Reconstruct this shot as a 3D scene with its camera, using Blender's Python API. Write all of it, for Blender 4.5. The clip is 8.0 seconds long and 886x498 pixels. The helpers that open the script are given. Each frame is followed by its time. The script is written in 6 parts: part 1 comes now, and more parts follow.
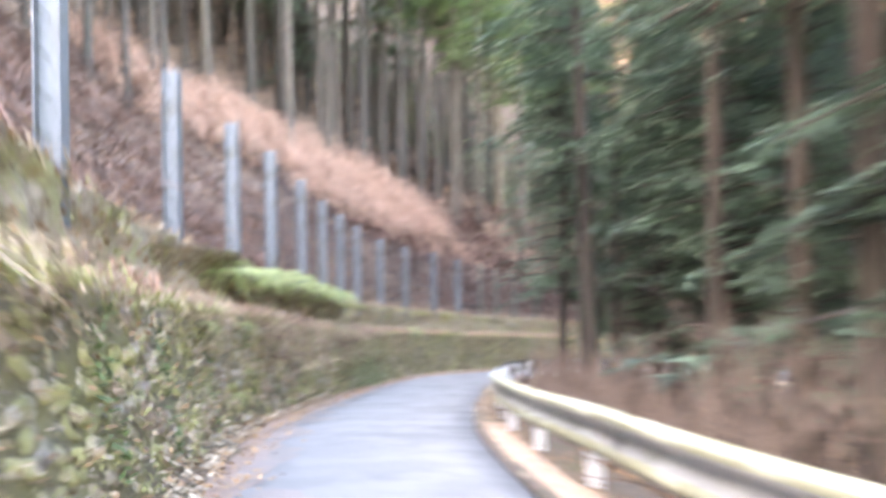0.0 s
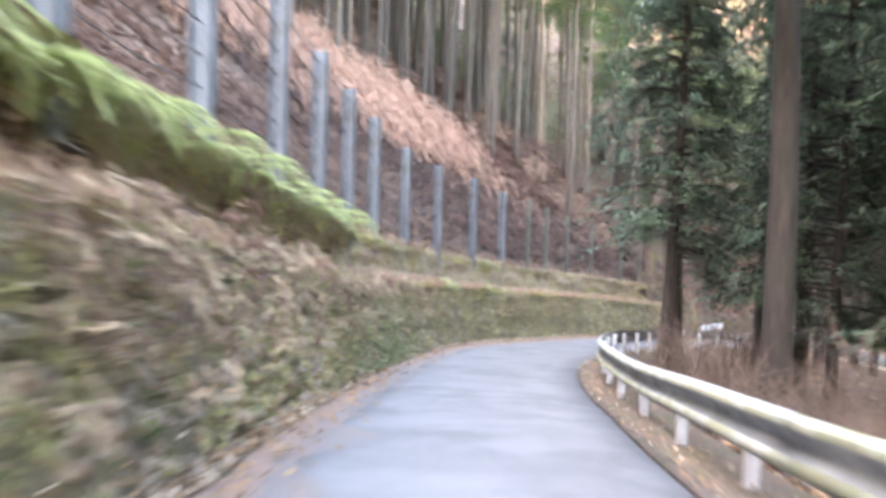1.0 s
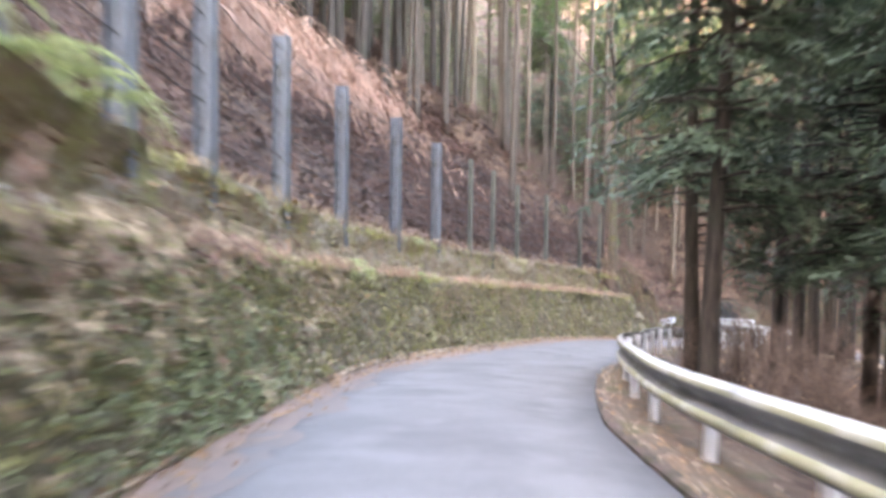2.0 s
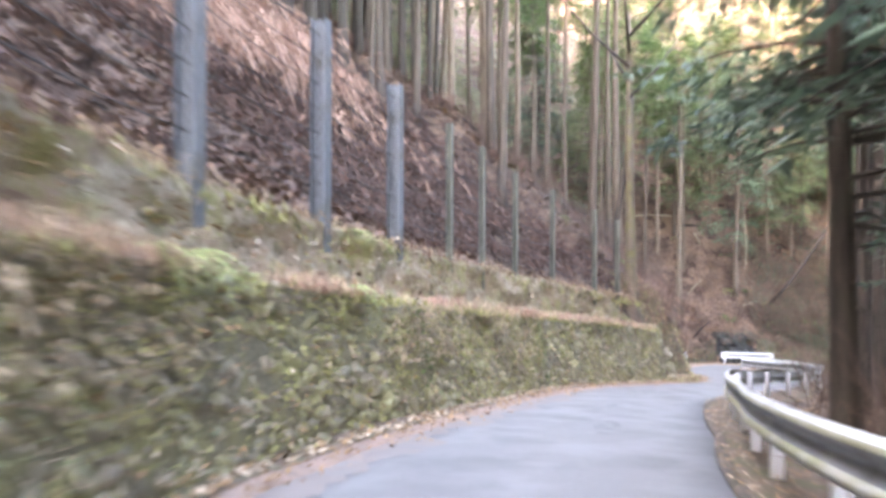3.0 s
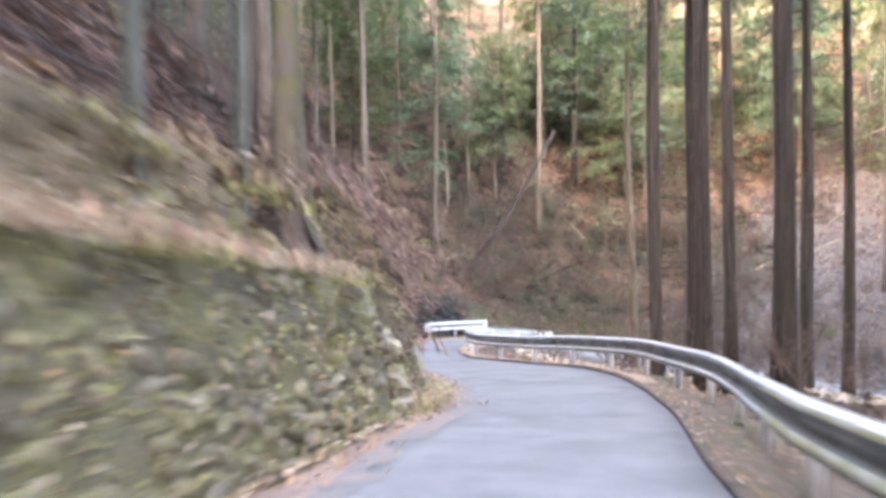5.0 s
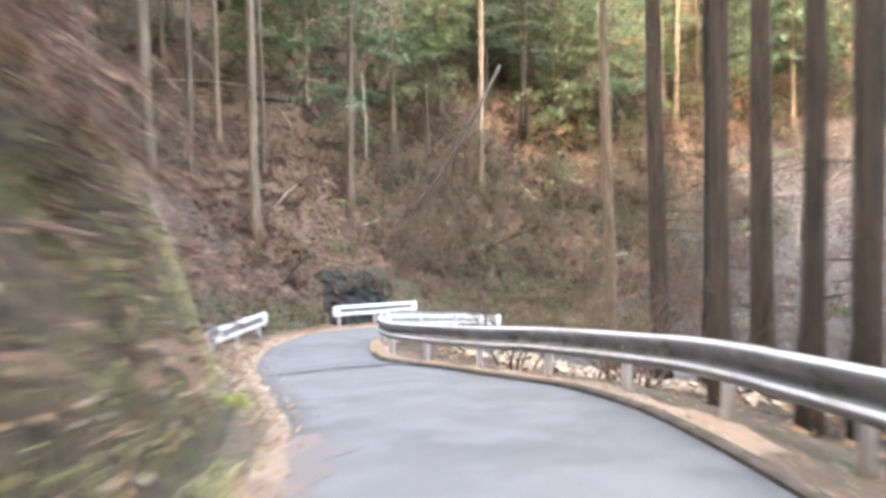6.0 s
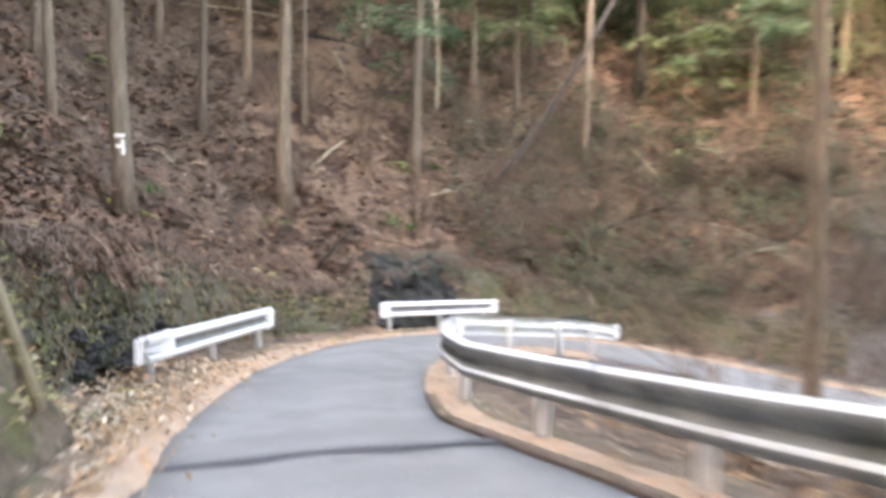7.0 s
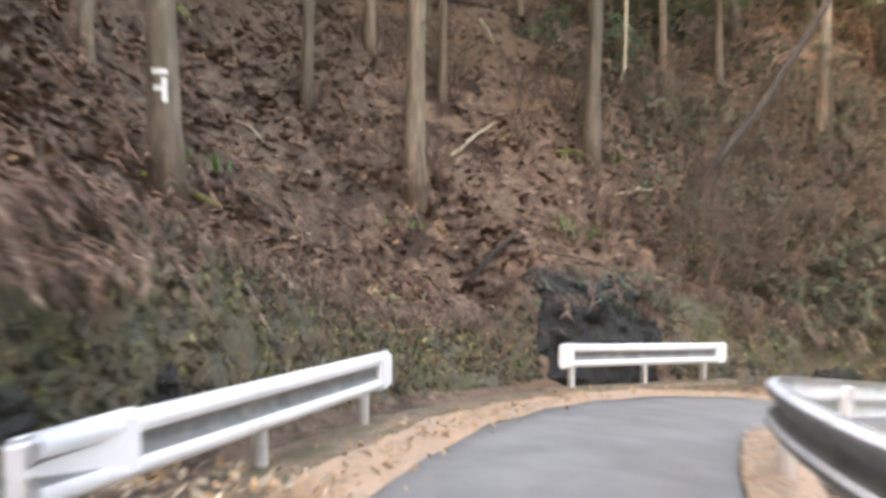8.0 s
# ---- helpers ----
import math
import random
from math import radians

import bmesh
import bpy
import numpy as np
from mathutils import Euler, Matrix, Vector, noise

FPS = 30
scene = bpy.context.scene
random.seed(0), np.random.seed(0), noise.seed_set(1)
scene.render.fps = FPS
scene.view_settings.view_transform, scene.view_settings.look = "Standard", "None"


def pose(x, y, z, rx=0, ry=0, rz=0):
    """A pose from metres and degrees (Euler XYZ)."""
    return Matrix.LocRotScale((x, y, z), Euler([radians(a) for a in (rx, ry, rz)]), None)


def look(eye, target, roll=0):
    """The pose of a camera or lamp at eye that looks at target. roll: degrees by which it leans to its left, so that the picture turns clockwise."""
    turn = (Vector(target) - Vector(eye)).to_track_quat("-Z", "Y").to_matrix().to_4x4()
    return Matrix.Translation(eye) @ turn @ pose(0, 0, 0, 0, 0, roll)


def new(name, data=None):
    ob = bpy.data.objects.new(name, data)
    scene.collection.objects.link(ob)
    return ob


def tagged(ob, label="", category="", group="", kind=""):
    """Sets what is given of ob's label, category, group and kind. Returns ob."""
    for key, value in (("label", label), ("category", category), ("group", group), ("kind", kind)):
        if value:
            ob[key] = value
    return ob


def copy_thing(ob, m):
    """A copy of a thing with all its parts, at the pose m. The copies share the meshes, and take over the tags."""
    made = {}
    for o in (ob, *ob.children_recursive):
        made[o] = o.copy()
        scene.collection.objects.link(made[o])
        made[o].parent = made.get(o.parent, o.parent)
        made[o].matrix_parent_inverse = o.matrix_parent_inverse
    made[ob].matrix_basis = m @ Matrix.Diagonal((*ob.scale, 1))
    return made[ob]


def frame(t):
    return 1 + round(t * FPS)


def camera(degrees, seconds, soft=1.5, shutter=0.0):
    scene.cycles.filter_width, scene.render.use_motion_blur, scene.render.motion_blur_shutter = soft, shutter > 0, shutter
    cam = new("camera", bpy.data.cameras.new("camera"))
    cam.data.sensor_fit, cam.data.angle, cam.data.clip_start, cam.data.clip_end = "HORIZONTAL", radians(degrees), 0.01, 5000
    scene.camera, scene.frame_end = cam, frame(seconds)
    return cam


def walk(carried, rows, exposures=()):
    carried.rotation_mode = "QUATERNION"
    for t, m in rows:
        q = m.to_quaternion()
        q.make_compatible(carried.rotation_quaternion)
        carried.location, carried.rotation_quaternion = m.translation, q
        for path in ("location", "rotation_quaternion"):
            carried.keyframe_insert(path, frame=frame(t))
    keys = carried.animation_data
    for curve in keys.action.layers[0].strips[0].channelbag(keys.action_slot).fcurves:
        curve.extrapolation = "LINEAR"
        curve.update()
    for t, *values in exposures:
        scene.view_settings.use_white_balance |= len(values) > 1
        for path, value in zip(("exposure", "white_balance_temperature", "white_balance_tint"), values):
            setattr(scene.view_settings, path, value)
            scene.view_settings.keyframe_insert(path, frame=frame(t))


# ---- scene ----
cam = camera(58.7, 8.0, soft=3.4, shutter=0.7)
PATH = [
    (0, (0.773, 0.112, 1.590), (0.706, 2.111, 1.610), -0.9),
    (0.2, (0.455, 2.027, 1.389), (0.265, 4.018, 1.358), 0.1),
    (0.5, (-0.017, 4.759, 1.104), (-0.229, 6.745, 1.016), 0.3),
    (0.6, (-0.170, 5.602, 1.016), (-0.387, 7.589, 0.923), 0.4),
    (1, (-0.657, 8.724, 0.702), (-0.738, 10.721, 0.610), 1.6),
    (1.2, (-0.763, 10.226, 0.555), (-0.792, 12.223, 0.441), 1.7),
    (1.5, (-0.800, 12.465, 0.293), (-0.756, 14.464, 0.231), 0.0),
    (1.6, (-0.800, 13.210, 0.183), (-0.728, 15.207, 0.093), -0.3),
    (1.7, (-0.796, 13.957, 0.065), (-0.714, 15.953, -0.028), 0.1),
    (2.8, (-0.225, 21.919, -0.891), (-0.050, 23.911, -0.909), 0.5),
    (3, (-0.075, 23.234, -1.030), (0.096, 25.226, -1.028), 0.2),
    (3.3, (0.292, 25.332, -1.224), (0.587, 27.309, -1.306), -0.3),
    (3.4, (0.454, 26.063, -1.296), (0.796, 28.032, -1.373), -0.3),
    (3.5, (0.634, 26.803, -1.378), (1.006, 28.766, -1.461), -0.2),
    (3.7, (1.047, 28.310, -1.575), (1.500, 30.254, -1.695), -0.7),
    (4, (1.802, 30.681, -1.897), (2.403, 32.586, -2.004), -1.6),
    (4.2, (2.392, 32.357, -2.087), (3.073, 34.236, -2.159), -0.9),
    (4.5, (3.369, 34.895, -2.357), (4.164, 36.729, -2.427), -0.0),
    (4.8, (4.421, 37.293, -2.653), (5.339, 39.070, -2.684), -1.3),
    (5, (5.195, 38.798, -2.858), (6.150, 40.554, -2.921), -1.0),
    (6.3, (11.267, 47.591, -4.156), (12.361, 49.262, -4.273), -1.3),
    (6.5, (12.104, 48.950, -4.345), (13.177, 50.637, -4.415), -1.0),
    (6.8, (13.070, 51.022, -4.608), (14.067, 52.751, -4.738), 0.85),
    (6.9, (13.330, 51.715, -4.694), (14.294, 53.463, -4.820), 1.0),
    (7, (13.571, 52.405, -4.782), (14.498, 54.174, -4.904), 0.7),
    (7.3, (14.219, 54.431, -5.058), (15.031, 56.257, -5.130), 0.95),
    (7.5, (14.595, 55.703, -5.231), (15.321, 57.565, -5.305), 1.4),
    (7.7, (14.934, 56.884, -5.377), (15.582, 58.776, -5.416), 1.1),
    (8, (15.405, 58.553, -5.564), (16.029, 60.453, -5.596), 0.7),
]
walk(cam, [(t, look(eye, target, roll)) for t, eye, target, roll in PATH],
     exposures=[(0.0, 5.48, 8000, 20), (0.5, 5.36, 8000, 20), (1.0, 5.46, 8000, 20), (1.5, 5.28, 8400, 23), (3.0, 5.46, 8000, 22), (3.5, 5.44, 8000, 24), (4.0, 5.36, 8000, 24), (5.0, 5.36, 7700, 22), (6.5, 5.44, 8900, 16), (7.0, 5.28, 8900, 17), (7.5, 5.18, 9000, 17), (8.0, 4.98, 9700, 18)])

# ---- light ----
SUN_ELEV, SUN_AZ = radians(21.9), radians(244)    # the sun stands behind the hill, so that the lane lies in its shade
world = bpy.data.worlds.new("sky")
scene.world = world
world.use_nodes = True
wt = world.node_tree
sky = wt.nodes.new("ShaderNodeTexSky")
sky.sky_type = 'NISHITA'
sky.sun_disc = False
sky.sun_elevation = SUN_ELEV
sky.sun_rotation = SUN_AZ
sky.air_density, sky.dust_density = 1.0, 3.0
wt.links.new(sky.outputs[0], wt.nodes["Background"].inputs[0])
wt.nodes["Background"].inputs[1].default_value = 0.15
sun_data = bpy.data.lights.new("sun", 'SUN')
sun_data.energy, sun_data.angle, sun_data.color = 2.0, radians(1.5), (1.0, 0.95, 0.87)
sun = new("sun", sun_data)
sun_dir = Vector((math.sin(SUN_AZ) * math.cos(SUN_ELEV), math.cos(SUN_AZ) * math.cos(SUN_ELEV), math.sin(SUN_ELEV)))
sun.matrix_world = look(sun_dir * 100, (0, 0, 0))


# ---- materials ----
def ramp(nt, fac, stops):
    r = nt.nodes.new("ShaderNodeValToRGB")
    els = r.color_ramp.elements
    while len(els) < len(stops):
        els.new(0.5)
    for e, (p, c) in zip(els, stops):
        e.position, e.color = p, (*c, 1)
    nt.links.new(fac, r.inputs[0])
    return r.outputs[0]


def noise_node(nt, coord, scale, detail=4, rough=0.6, stretch=None):
    if stretch:
        mp = nt.nodes.new("ShaderNodeMapping")
        mp.inputs["Scale"].default_value = stretch
        nt.links.new(coord, mp.inputs["Vector"])
        coord = mp.outputs[0]
    n = nt.nodes.new("ShaderNodeTexNoise")
    n.inputs["Scale"].default_value = scale
    n.inputs["Detail"].default_value = detail
    n.inputs["Roughness"].default_value = rough
    nt.links.new(coord, n.inputs["Vector"])
    return n.outputs["Fac"]


def mixed(nt, fac, a, b, mode='MIX'):
    m = nt.nodes.new("ShaderNodeMix")
    m.data_type, m.blend_type = 'RGBA', mode
    if isinstance(fac, float):
        m.inputs[0].default_value = fac
    else:
        nt.links.new(fac, m.inputs[0])
    for k, v in ((6, a), (7, b)):
        if isinstance(v, tuple):
            m.inputs[k].default_value = (*v, 1)
        else:
            nt.links.new(v, m.inputs[k])
    return m.outputs[2]


def surface(name, grain, stains=None, stain_at=(0.45, 0.6), scales=(30, 2.5), rough=0.85, metal=0.0, bump=0.3, bump_scale=None,
            space="position", vary=0.0, stretch=None, island=False, through_light=0.0, bump_size=0.02):
    """A procedural surface: grain (two or three colours) at a fine scale, stains of other colours at a wide one."""
    m = bpy.data.materials.new(name)
    m.use_nodes = True
    nt = m.node_tree
    bsdf = nt.nodes["Principled BSDF"]
    if space == "position":
        co = nt.nodes.new("ShaderNodeNewGeometry").outputs["Position"]
    else:
        co = nt.nodes.new("ShaderNodeTexCoord").outputs["Object"]
    fine = noise_node(nt, co, scales[0], 5, 0.65, stretch)
    n = len(grain)
    col = ramp(nt, fine, [(0.3 + 0.4 * i / max(1, n - 1), c) for i, c in enumerate(grain)])
    for k, c in enumerate(stains or ()):
        wide = noise_node(nt, co, scales[1] * (1 + 0.7 * k), 4, 0.6)
        mask = ramp(nt, wide, [(stain_at[0], (0, 0, 0)), (stain_at[1], (1, 1, 1))])
        col = mixed(nt, mask, col, c)
    if vary:
        src = nt.nodes.new("ShaderNodeNewGeometry").outputs["Random Per Island"] if island else nt.nodes.new("ShaderNodeObjectInfo").outputs["Random"]
        g = ramp(nt, src, [(0.0, (1 - vary,) * 3), (1.0, (1 + vary, 1 + vary * 0.9, 1 + vary * 0.7))])
        col = mixed(nt, 1.0, col, g, 'MULTIPLY')
    nt.links.new(col, bsdf.inputs["Base Color"])
    bsdf.inputs["Roughness"].default_value = rough
    bsdf.inputs["Metallic"].default_value = metal
    if bump:
        b = nt.nodes.new("ShaderNodeBump")
        b.inputs["Strength"].default_value = bump
        b.inputs["Distance"].default_value = bump_size
        nt.links.new(noise_node(nt, co, bump_scale or scales[0] * 0.7, 6, 0.7, stretch), b.inputs["Height"])
        nt.links.new(b.outputs[0], bsdf.inputs["Normal"])
    if through_light:
        tr = nt.nodes.new("ShaderNodeBsdfTranslucent")
        nt.links.new(col, tr.inputs["Color"])
        mx = nt.nodes.new("ShaderNodeMixShader")
        mx.inputs[0].default_value = through_light
        nt.links.new(bsdf.outputs[0], mx.inputs[1])
        nt.links.new(tr.outputs[0], mx.inputs[2])
        nt.links.new(mx.outputs[0], nt.nodes["Material Output"].inputs["Surface"])
    return m


M = {}
M["asphalt"] = surface("asphalt", [(0.132, 0.127, 0.124), (0.198, 0.19, 0.186), (0.238, 0.229, 0.224)], [(0.158, 0.152, 0.149), (0.228, 0.219, 0.215)], (0.45, 0.65), (90, 0.7), rough=0.85, bump=0.25, bump_size=0.006)
M["tar"] = surface("tar", [(0.05, 0.05, 0.055), (0.09, 0.09, 0.095)], None, scales=(60, 3), rough=0.6, bump=0.2, bump_size=0.005)
M["damp"] = surface("damp_asphalt", [(0.11, 0.107, 0.106), (0.16, 0.155, 0.153)], [(0.19, 0.184, 0.181)], (0.44, 0.56), scales=(80, 5), rough=0.75, bump=0.2, bump_size=0.005)
M["kerb"] = surface("kerb_concrete", [(0.09, 0.062, 0.048), (0.18, 0.125, 0.098)], [(0.07, 0.06, 0.035)], (0.45, 0.6), (40, 3), bump=0.4)
M["litter"] = surface("leaf_litter", [(0.11, 0.07, 0.048), (0.24, 0.165, 0.118), (0.42, 0.32, 0.245)], [(0.19, 0.125, 0.083), (0.14, 0.125, 0.072)], (0.46, 0.62), (24, 2.5), bump=0.9, bump_size=0.04)
M["soil"] = surface("forest_floor", [(0.045, 0.027, 0.019), (0.145, 0.087, 0.060), (0.26, 0.168, 0.12), (0.37, 0.265, 0.20)], [(0.07, 0.038, 0.025), (0.26, 0.165, 0.112)], (0.50, 0.57), (5, 0.6), bump=1.0, bump_size=0.25, bump_scale=4)
M["verge"] = surface("verge_earth", [(0.06, 0.042, 0.027), (0.17, 0.12, 0.082), (0.30, 0.23, 0.165)], [(0.12, 0.11, 0.05), (0.19, 0.12, 0.08)], (0.5, 0.62), (18, 1.6), bump=0.9, bump_size=0.05)
M["stone"] = surface("mossy_stone", [(0.20, 0.178, 0.135), (0.47, 0.43, 0.34), (0.66, 0.605, 0.50)], [(0.46, 0.43, 0.21), (0.52, 0.475, 0.30), (0.51, 0.435, 0.345)], (0.45, 0.57), (16, 0.9), bump=1.0, bump_size=0.05, vary=0.25)
M["stone_dry"] = surface("dry_grey_stone", [(0.19, 0.16, 0.132), (0.47, 0.41, 0.345), (0.68, 0.62, 0.545)], [(0.54, 0.475, 0.40), (0.50, 0.375, 0.285), (0.41, 0.39, 0.19)], (0.46, 0.58), (13, 0.9), bump=1.0, bump_size=0.05, vary=0.3, island=True)
M["stone_rest"] = surface("mossy_stone_rest", [(0.13, 0.117, 0.085), (0.34, 0.31, 0.235), (0.52, 0.47, 0.375)], [(0.35, 0.335, 0.15), (0.39, 0.36, 0.21), (0.36, 0.31, 0.23)], (0.45, 0.57), (16, 0.9), bump=1.0, bump_size=0.05, vary=0.25, island=True)
M["revetment"] = surface("dark_mossy_rubble", [(0.045, 0.045, 0.034), (0.095, 0.093, 0.072), (0.16, 0.15, 0.12)], [(0.075, 0.08, 0.036), (0.13, 0.098, 0.066)], (0.44, 0.58), (14, 1.8), bump=0.9, bump_size=0.05, vary=0.4, island=True)
M["joint"] = surface("mossy_joint", [(0.10, 0.086, 0.058), (0.20, 0.175, 0.115), (0.31, 0.275, 0.18)], [(0.23, 0.21, 0.10)], (0.45, 0.6), (20, 2), bump=0.8, bump_size=0.04)
M["concrete"] = surface("weathered_concrete", [(0.20, 0.19, 0.165), (0.30, 0.28, 0.25), (0.40, 0.37, 0.33)], [(0.13, 0.14, 0.06), (0.22, 0.15, 0.10)], (0.45, 0.6), (14, 1.3), bump=0.5, bump_size=0.03)
M["moss_bank"] = surface("mossy_bank", [(0.05, 0.038, 0.026), (0.15, 0.112, 0.075), (0.31, 0.235, 0.17)], [(0.17, 0.16, 0.07), (0.22, 0.155, 0.11)], (0.48, 0.60), (9, 1.5), bump=1.0, bump_size=0.12, bump_scale=7)
M["dark_rock"] = surface("wet_dark_rock", [(0.010, 0.010, 0.010), (0.028, 0.027, 0.027), (0.065, 0.062, 0.06)], [(0.028, 0.034, 0.016)], (0.5, 0.62), (9, 2), rough=0.7, bump=1.0, bump_size=0.10, vary=0.3)
M["rail_paint"] = surface("weathered_rail_paint", [(0.62, 0.62, 0.60), (0.76, 0.76, 0.74)], [(0.36, 0.36, 0.33), (0.52, 0.51, 0.38)], (0.55, 0.72), (25, 2.2), rough=0.45, bump=0.1, bump_size=0.004)
M["rail_white"] = surface("white_rail_paint", [(0.78, 0.79, 0.80), (0.85, 0.85, 0.86)], [(0.6, 0.6, 0.6)], (0.58, 0.75), (20, 3), rough=0.45, bump=0.06, bump_size=0.003)
# Rail hollows and backs: grime, with the recess's shade painted in.
M["rail_grime_shade"] = surface("grimy_shaded_hollow", [(0.19, 0.19, 0.187), (0.32, 0.32, 0.31)], [(0.11, 0.115, 0.095), (0.34, 0.34, 0.32)], (0.48, 0.66), (22, 2.0), rough=0.6, bump=0.1, bump_size=0.004)
M["rail_moss"] = surface("mossy_rail_edge", [(0.34, 0.33, 0.18), (0.50, 0.48, 0.33)], [(0.56, 0.55, 0.46)], (0.48, 0.60), (30, 2.6), rough=0.7, bump=0.3, bump_size=0.01)
M["steel"] = surface("galvanised_steel", [(0.15, 0.167, 0.185), (0.235, 0.252, 0.275)], [(0.14, 0.14, 0.13)], (0.5, 0.66), (18, 2), rough=0.55, metal=0.2, bump=0.1, bump_size=0.004, space="object", vary=0.15)
M["olive_steel"] = surface("lichened_steel", [(0.10, 0.105, 0.085), (0.17, 0.175, 0.14)], [(0.19, 0.19, 0.14)], (0.5, 0.62), (18, 2), rough=0.7, bump=0.1, bump_size=0.004, space="object")
M["wire"] = surface("wire_rope", [(0.045, 0.04, 0.038), (0.085, 0.078, 0.072)], None, scales=(30, 2), rough=0.6, metal=0.4, bump=0)
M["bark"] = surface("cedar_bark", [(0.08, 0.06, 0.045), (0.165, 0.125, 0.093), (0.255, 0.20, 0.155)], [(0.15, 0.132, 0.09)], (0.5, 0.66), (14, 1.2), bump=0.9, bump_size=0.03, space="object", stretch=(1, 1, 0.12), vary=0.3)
# Two darker copies of cedar_bark, with the forest's shade put into their colours.
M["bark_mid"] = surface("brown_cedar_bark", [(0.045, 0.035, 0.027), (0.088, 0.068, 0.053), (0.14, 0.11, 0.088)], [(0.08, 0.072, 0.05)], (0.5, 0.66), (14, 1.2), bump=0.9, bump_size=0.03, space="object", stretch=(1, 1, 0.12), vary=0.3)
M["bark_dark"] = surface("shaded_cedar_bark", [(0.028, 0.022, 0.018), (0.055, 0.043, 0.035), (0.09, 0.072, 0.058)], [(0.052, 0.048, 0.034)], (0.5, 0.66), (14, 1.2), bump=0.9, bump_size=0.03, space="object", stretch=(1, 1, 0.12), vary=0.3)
M["twig"] = surface("bare_twigs", [(0.22, 0.15, 0.115), (0.42, 0.31, 0.245)], None, scales=(12, 1), bump=0, vary=0.4, island=True)
M["dry_brush"] = surface("dry_russet_brush", [(0.095, 0.055, 0.042), (0.25, 0.15, 0.115)], None, scales=(1.2, 1), bump=0, vary=0.5, island=True, through_light=0.2)
M["dry_russet"] = surface("dark_russet_brush", [(0.052, 0.027, 0.02), (0.15, 0.078, 0.056)], None, scales=(1.2, 1), bump=0, vary=0.5, island=True, through_light=0.15)
M["straw"] = surface("dry_straw", [(0.34, 0.25, 0.16), (0.56, 0.44, 0.31)], None, scales=(6, 1), bump=0, vary=0.45, island=True, through_light=0.2)
M["leaf_dry"] = surface("fallen_leaves", [(0.22, 0.12, 0.06), (0.44, 0.28, 0.16)], None, scales=(5, 1), bump=0, vary=0.5, island=True, rough=0.7)
M["leaf_pale"] = surface("pale_fallen_leaves", [(0.38, 0.28, 0.20), (0.60, 0.49, 0.38)], None, scales=(5, 1), bump=0, vary=0.5, island=True, rough=0.7)
M["cedar"] = surface("cedar_needles", [(0.048, 0.078, 0.054), (0.092, 0.142, 0.092), (0.14, 0.195, 0.125)], None, scales=(1.3, 1), bump=0, vary=0.45, island=True, space="object", through_light=0.3, rough=0.6)
M["green"] = surface("broadleaf_green", [(0.07, 0.12, 0.045), (0.13, 0.195, 0.075), (0.20, 0.26, 0.11)], None, scales=(1.1, 1), bump=0, vary=0.45, island=True, space="object", through_light=0.4, rough=0.6)
# Paler copy of broadleaf_green: sunlight is put into the leaf colour.
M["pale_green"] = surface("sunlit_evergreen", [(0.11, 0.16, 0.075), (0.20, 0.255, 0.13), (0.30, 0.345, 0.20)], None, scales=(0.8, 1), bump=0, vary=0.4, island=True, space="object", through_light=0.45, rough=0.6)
M["fern"] = surface("fern_green", [(0.22, 0.28, 0.10), (0.42, 0.48, 0.21), (0.62, 0.63, 0.38)], None, scales=(3, 1), bump=0, vary=0.5, island=True, space="object", through_light=0.35, rough=0.55)
M["ivy_leaf"] = surface("dusty_ivy", [(0.17, 0.20, 0.10), (0.30, 0.34, 0.18), (0.46, 0.47, 0.31)], None, scales=(2.5, 1), bump=0, vary=0.45, island=True, through_light=0.25, rough=0.6)
M["moss"] = surface("moss_tufts", [(0.22, 0.21, 0.075), (0.35, 0.335, 0.14), (0.47, 0.44, 0.21)], None, scales=(4, 1), bump=0, vary=0.45, island=True, rough=0.95)
M["paint_mark"] = surface("white_paint_mark", [(0.7, 0.68, 0.64), (0.8, 0.78, 0.75)], None, scales=(20, 2), bump=0)
M["wood_dead"] = surface("dead_wood", [(0.022, 0.017, 0.014), (0.06, 0.047, 0.038)], None, scales=(14, 1), bump=0.6, bump_size=0.02, stretch=(1, 1, 0.2), vary=0.2)
M["wood_pale"] = surface("barkless_pole", [(0.36, 0.30, 0.20), (0.52, 0.45, 0.33)], None, scales=(14, 1), bump=0.3, bump_size=0.01, stretch=(1, 1, 0.2))
M["needles"] = surface("orange_needle_litter", [(0.32, 0.195, 0.125), (0.46, 0.30, 0.205), (0.53, 0.38, 0.28)], [(0.40, 0.29, 0.215), (0.33, 0.25, 0.19)], (0.5, 0.66), (60, 3.0), bump=0.5, bump_size=0.015)
M["needles_old"] = surface("trodden_needle_litter", [(0.22, 0.135, 0.10), (0.35, 0.225, 0.17), (0.44, 0.31, 0.25)], [(0.30, 0.21, 0.17), (0.26, 0.19, 0.15)], (0.48, 0.62), (60, 3.0), bump=0.5, bump_size=0.015)
M["rail_old"] = surface("mossy_old_rail", [(0.20, 0.19, 0.11), (0.32, 0.31, 0.20)], [(0.42, 0.41, 0.30)], (0.5, 0.62), (28, 2.6), rough=0.7, bump=0.3, bump_size=0.01)
# White rail paint greyed: shade painted into faces turned from the sky.
M["rail_grey"] = surface("shaded_rail_face", [(0.16, 0.16, 0.16), (0.24, 0.24, 0.238)], [(0.12, 0.12, 0.105), (0.29, 0.285, 0.26)], (0.5, 0.68), (22, 2.0), rough=0.55, bump=0.1, bump_size=0.004)
M["yellow"] = surface("yellow_marker_paint", [(0.62, 0.46, 0.04), (0.75, 0.58, 0.07)], None, scales=(20, 2), bump=0)
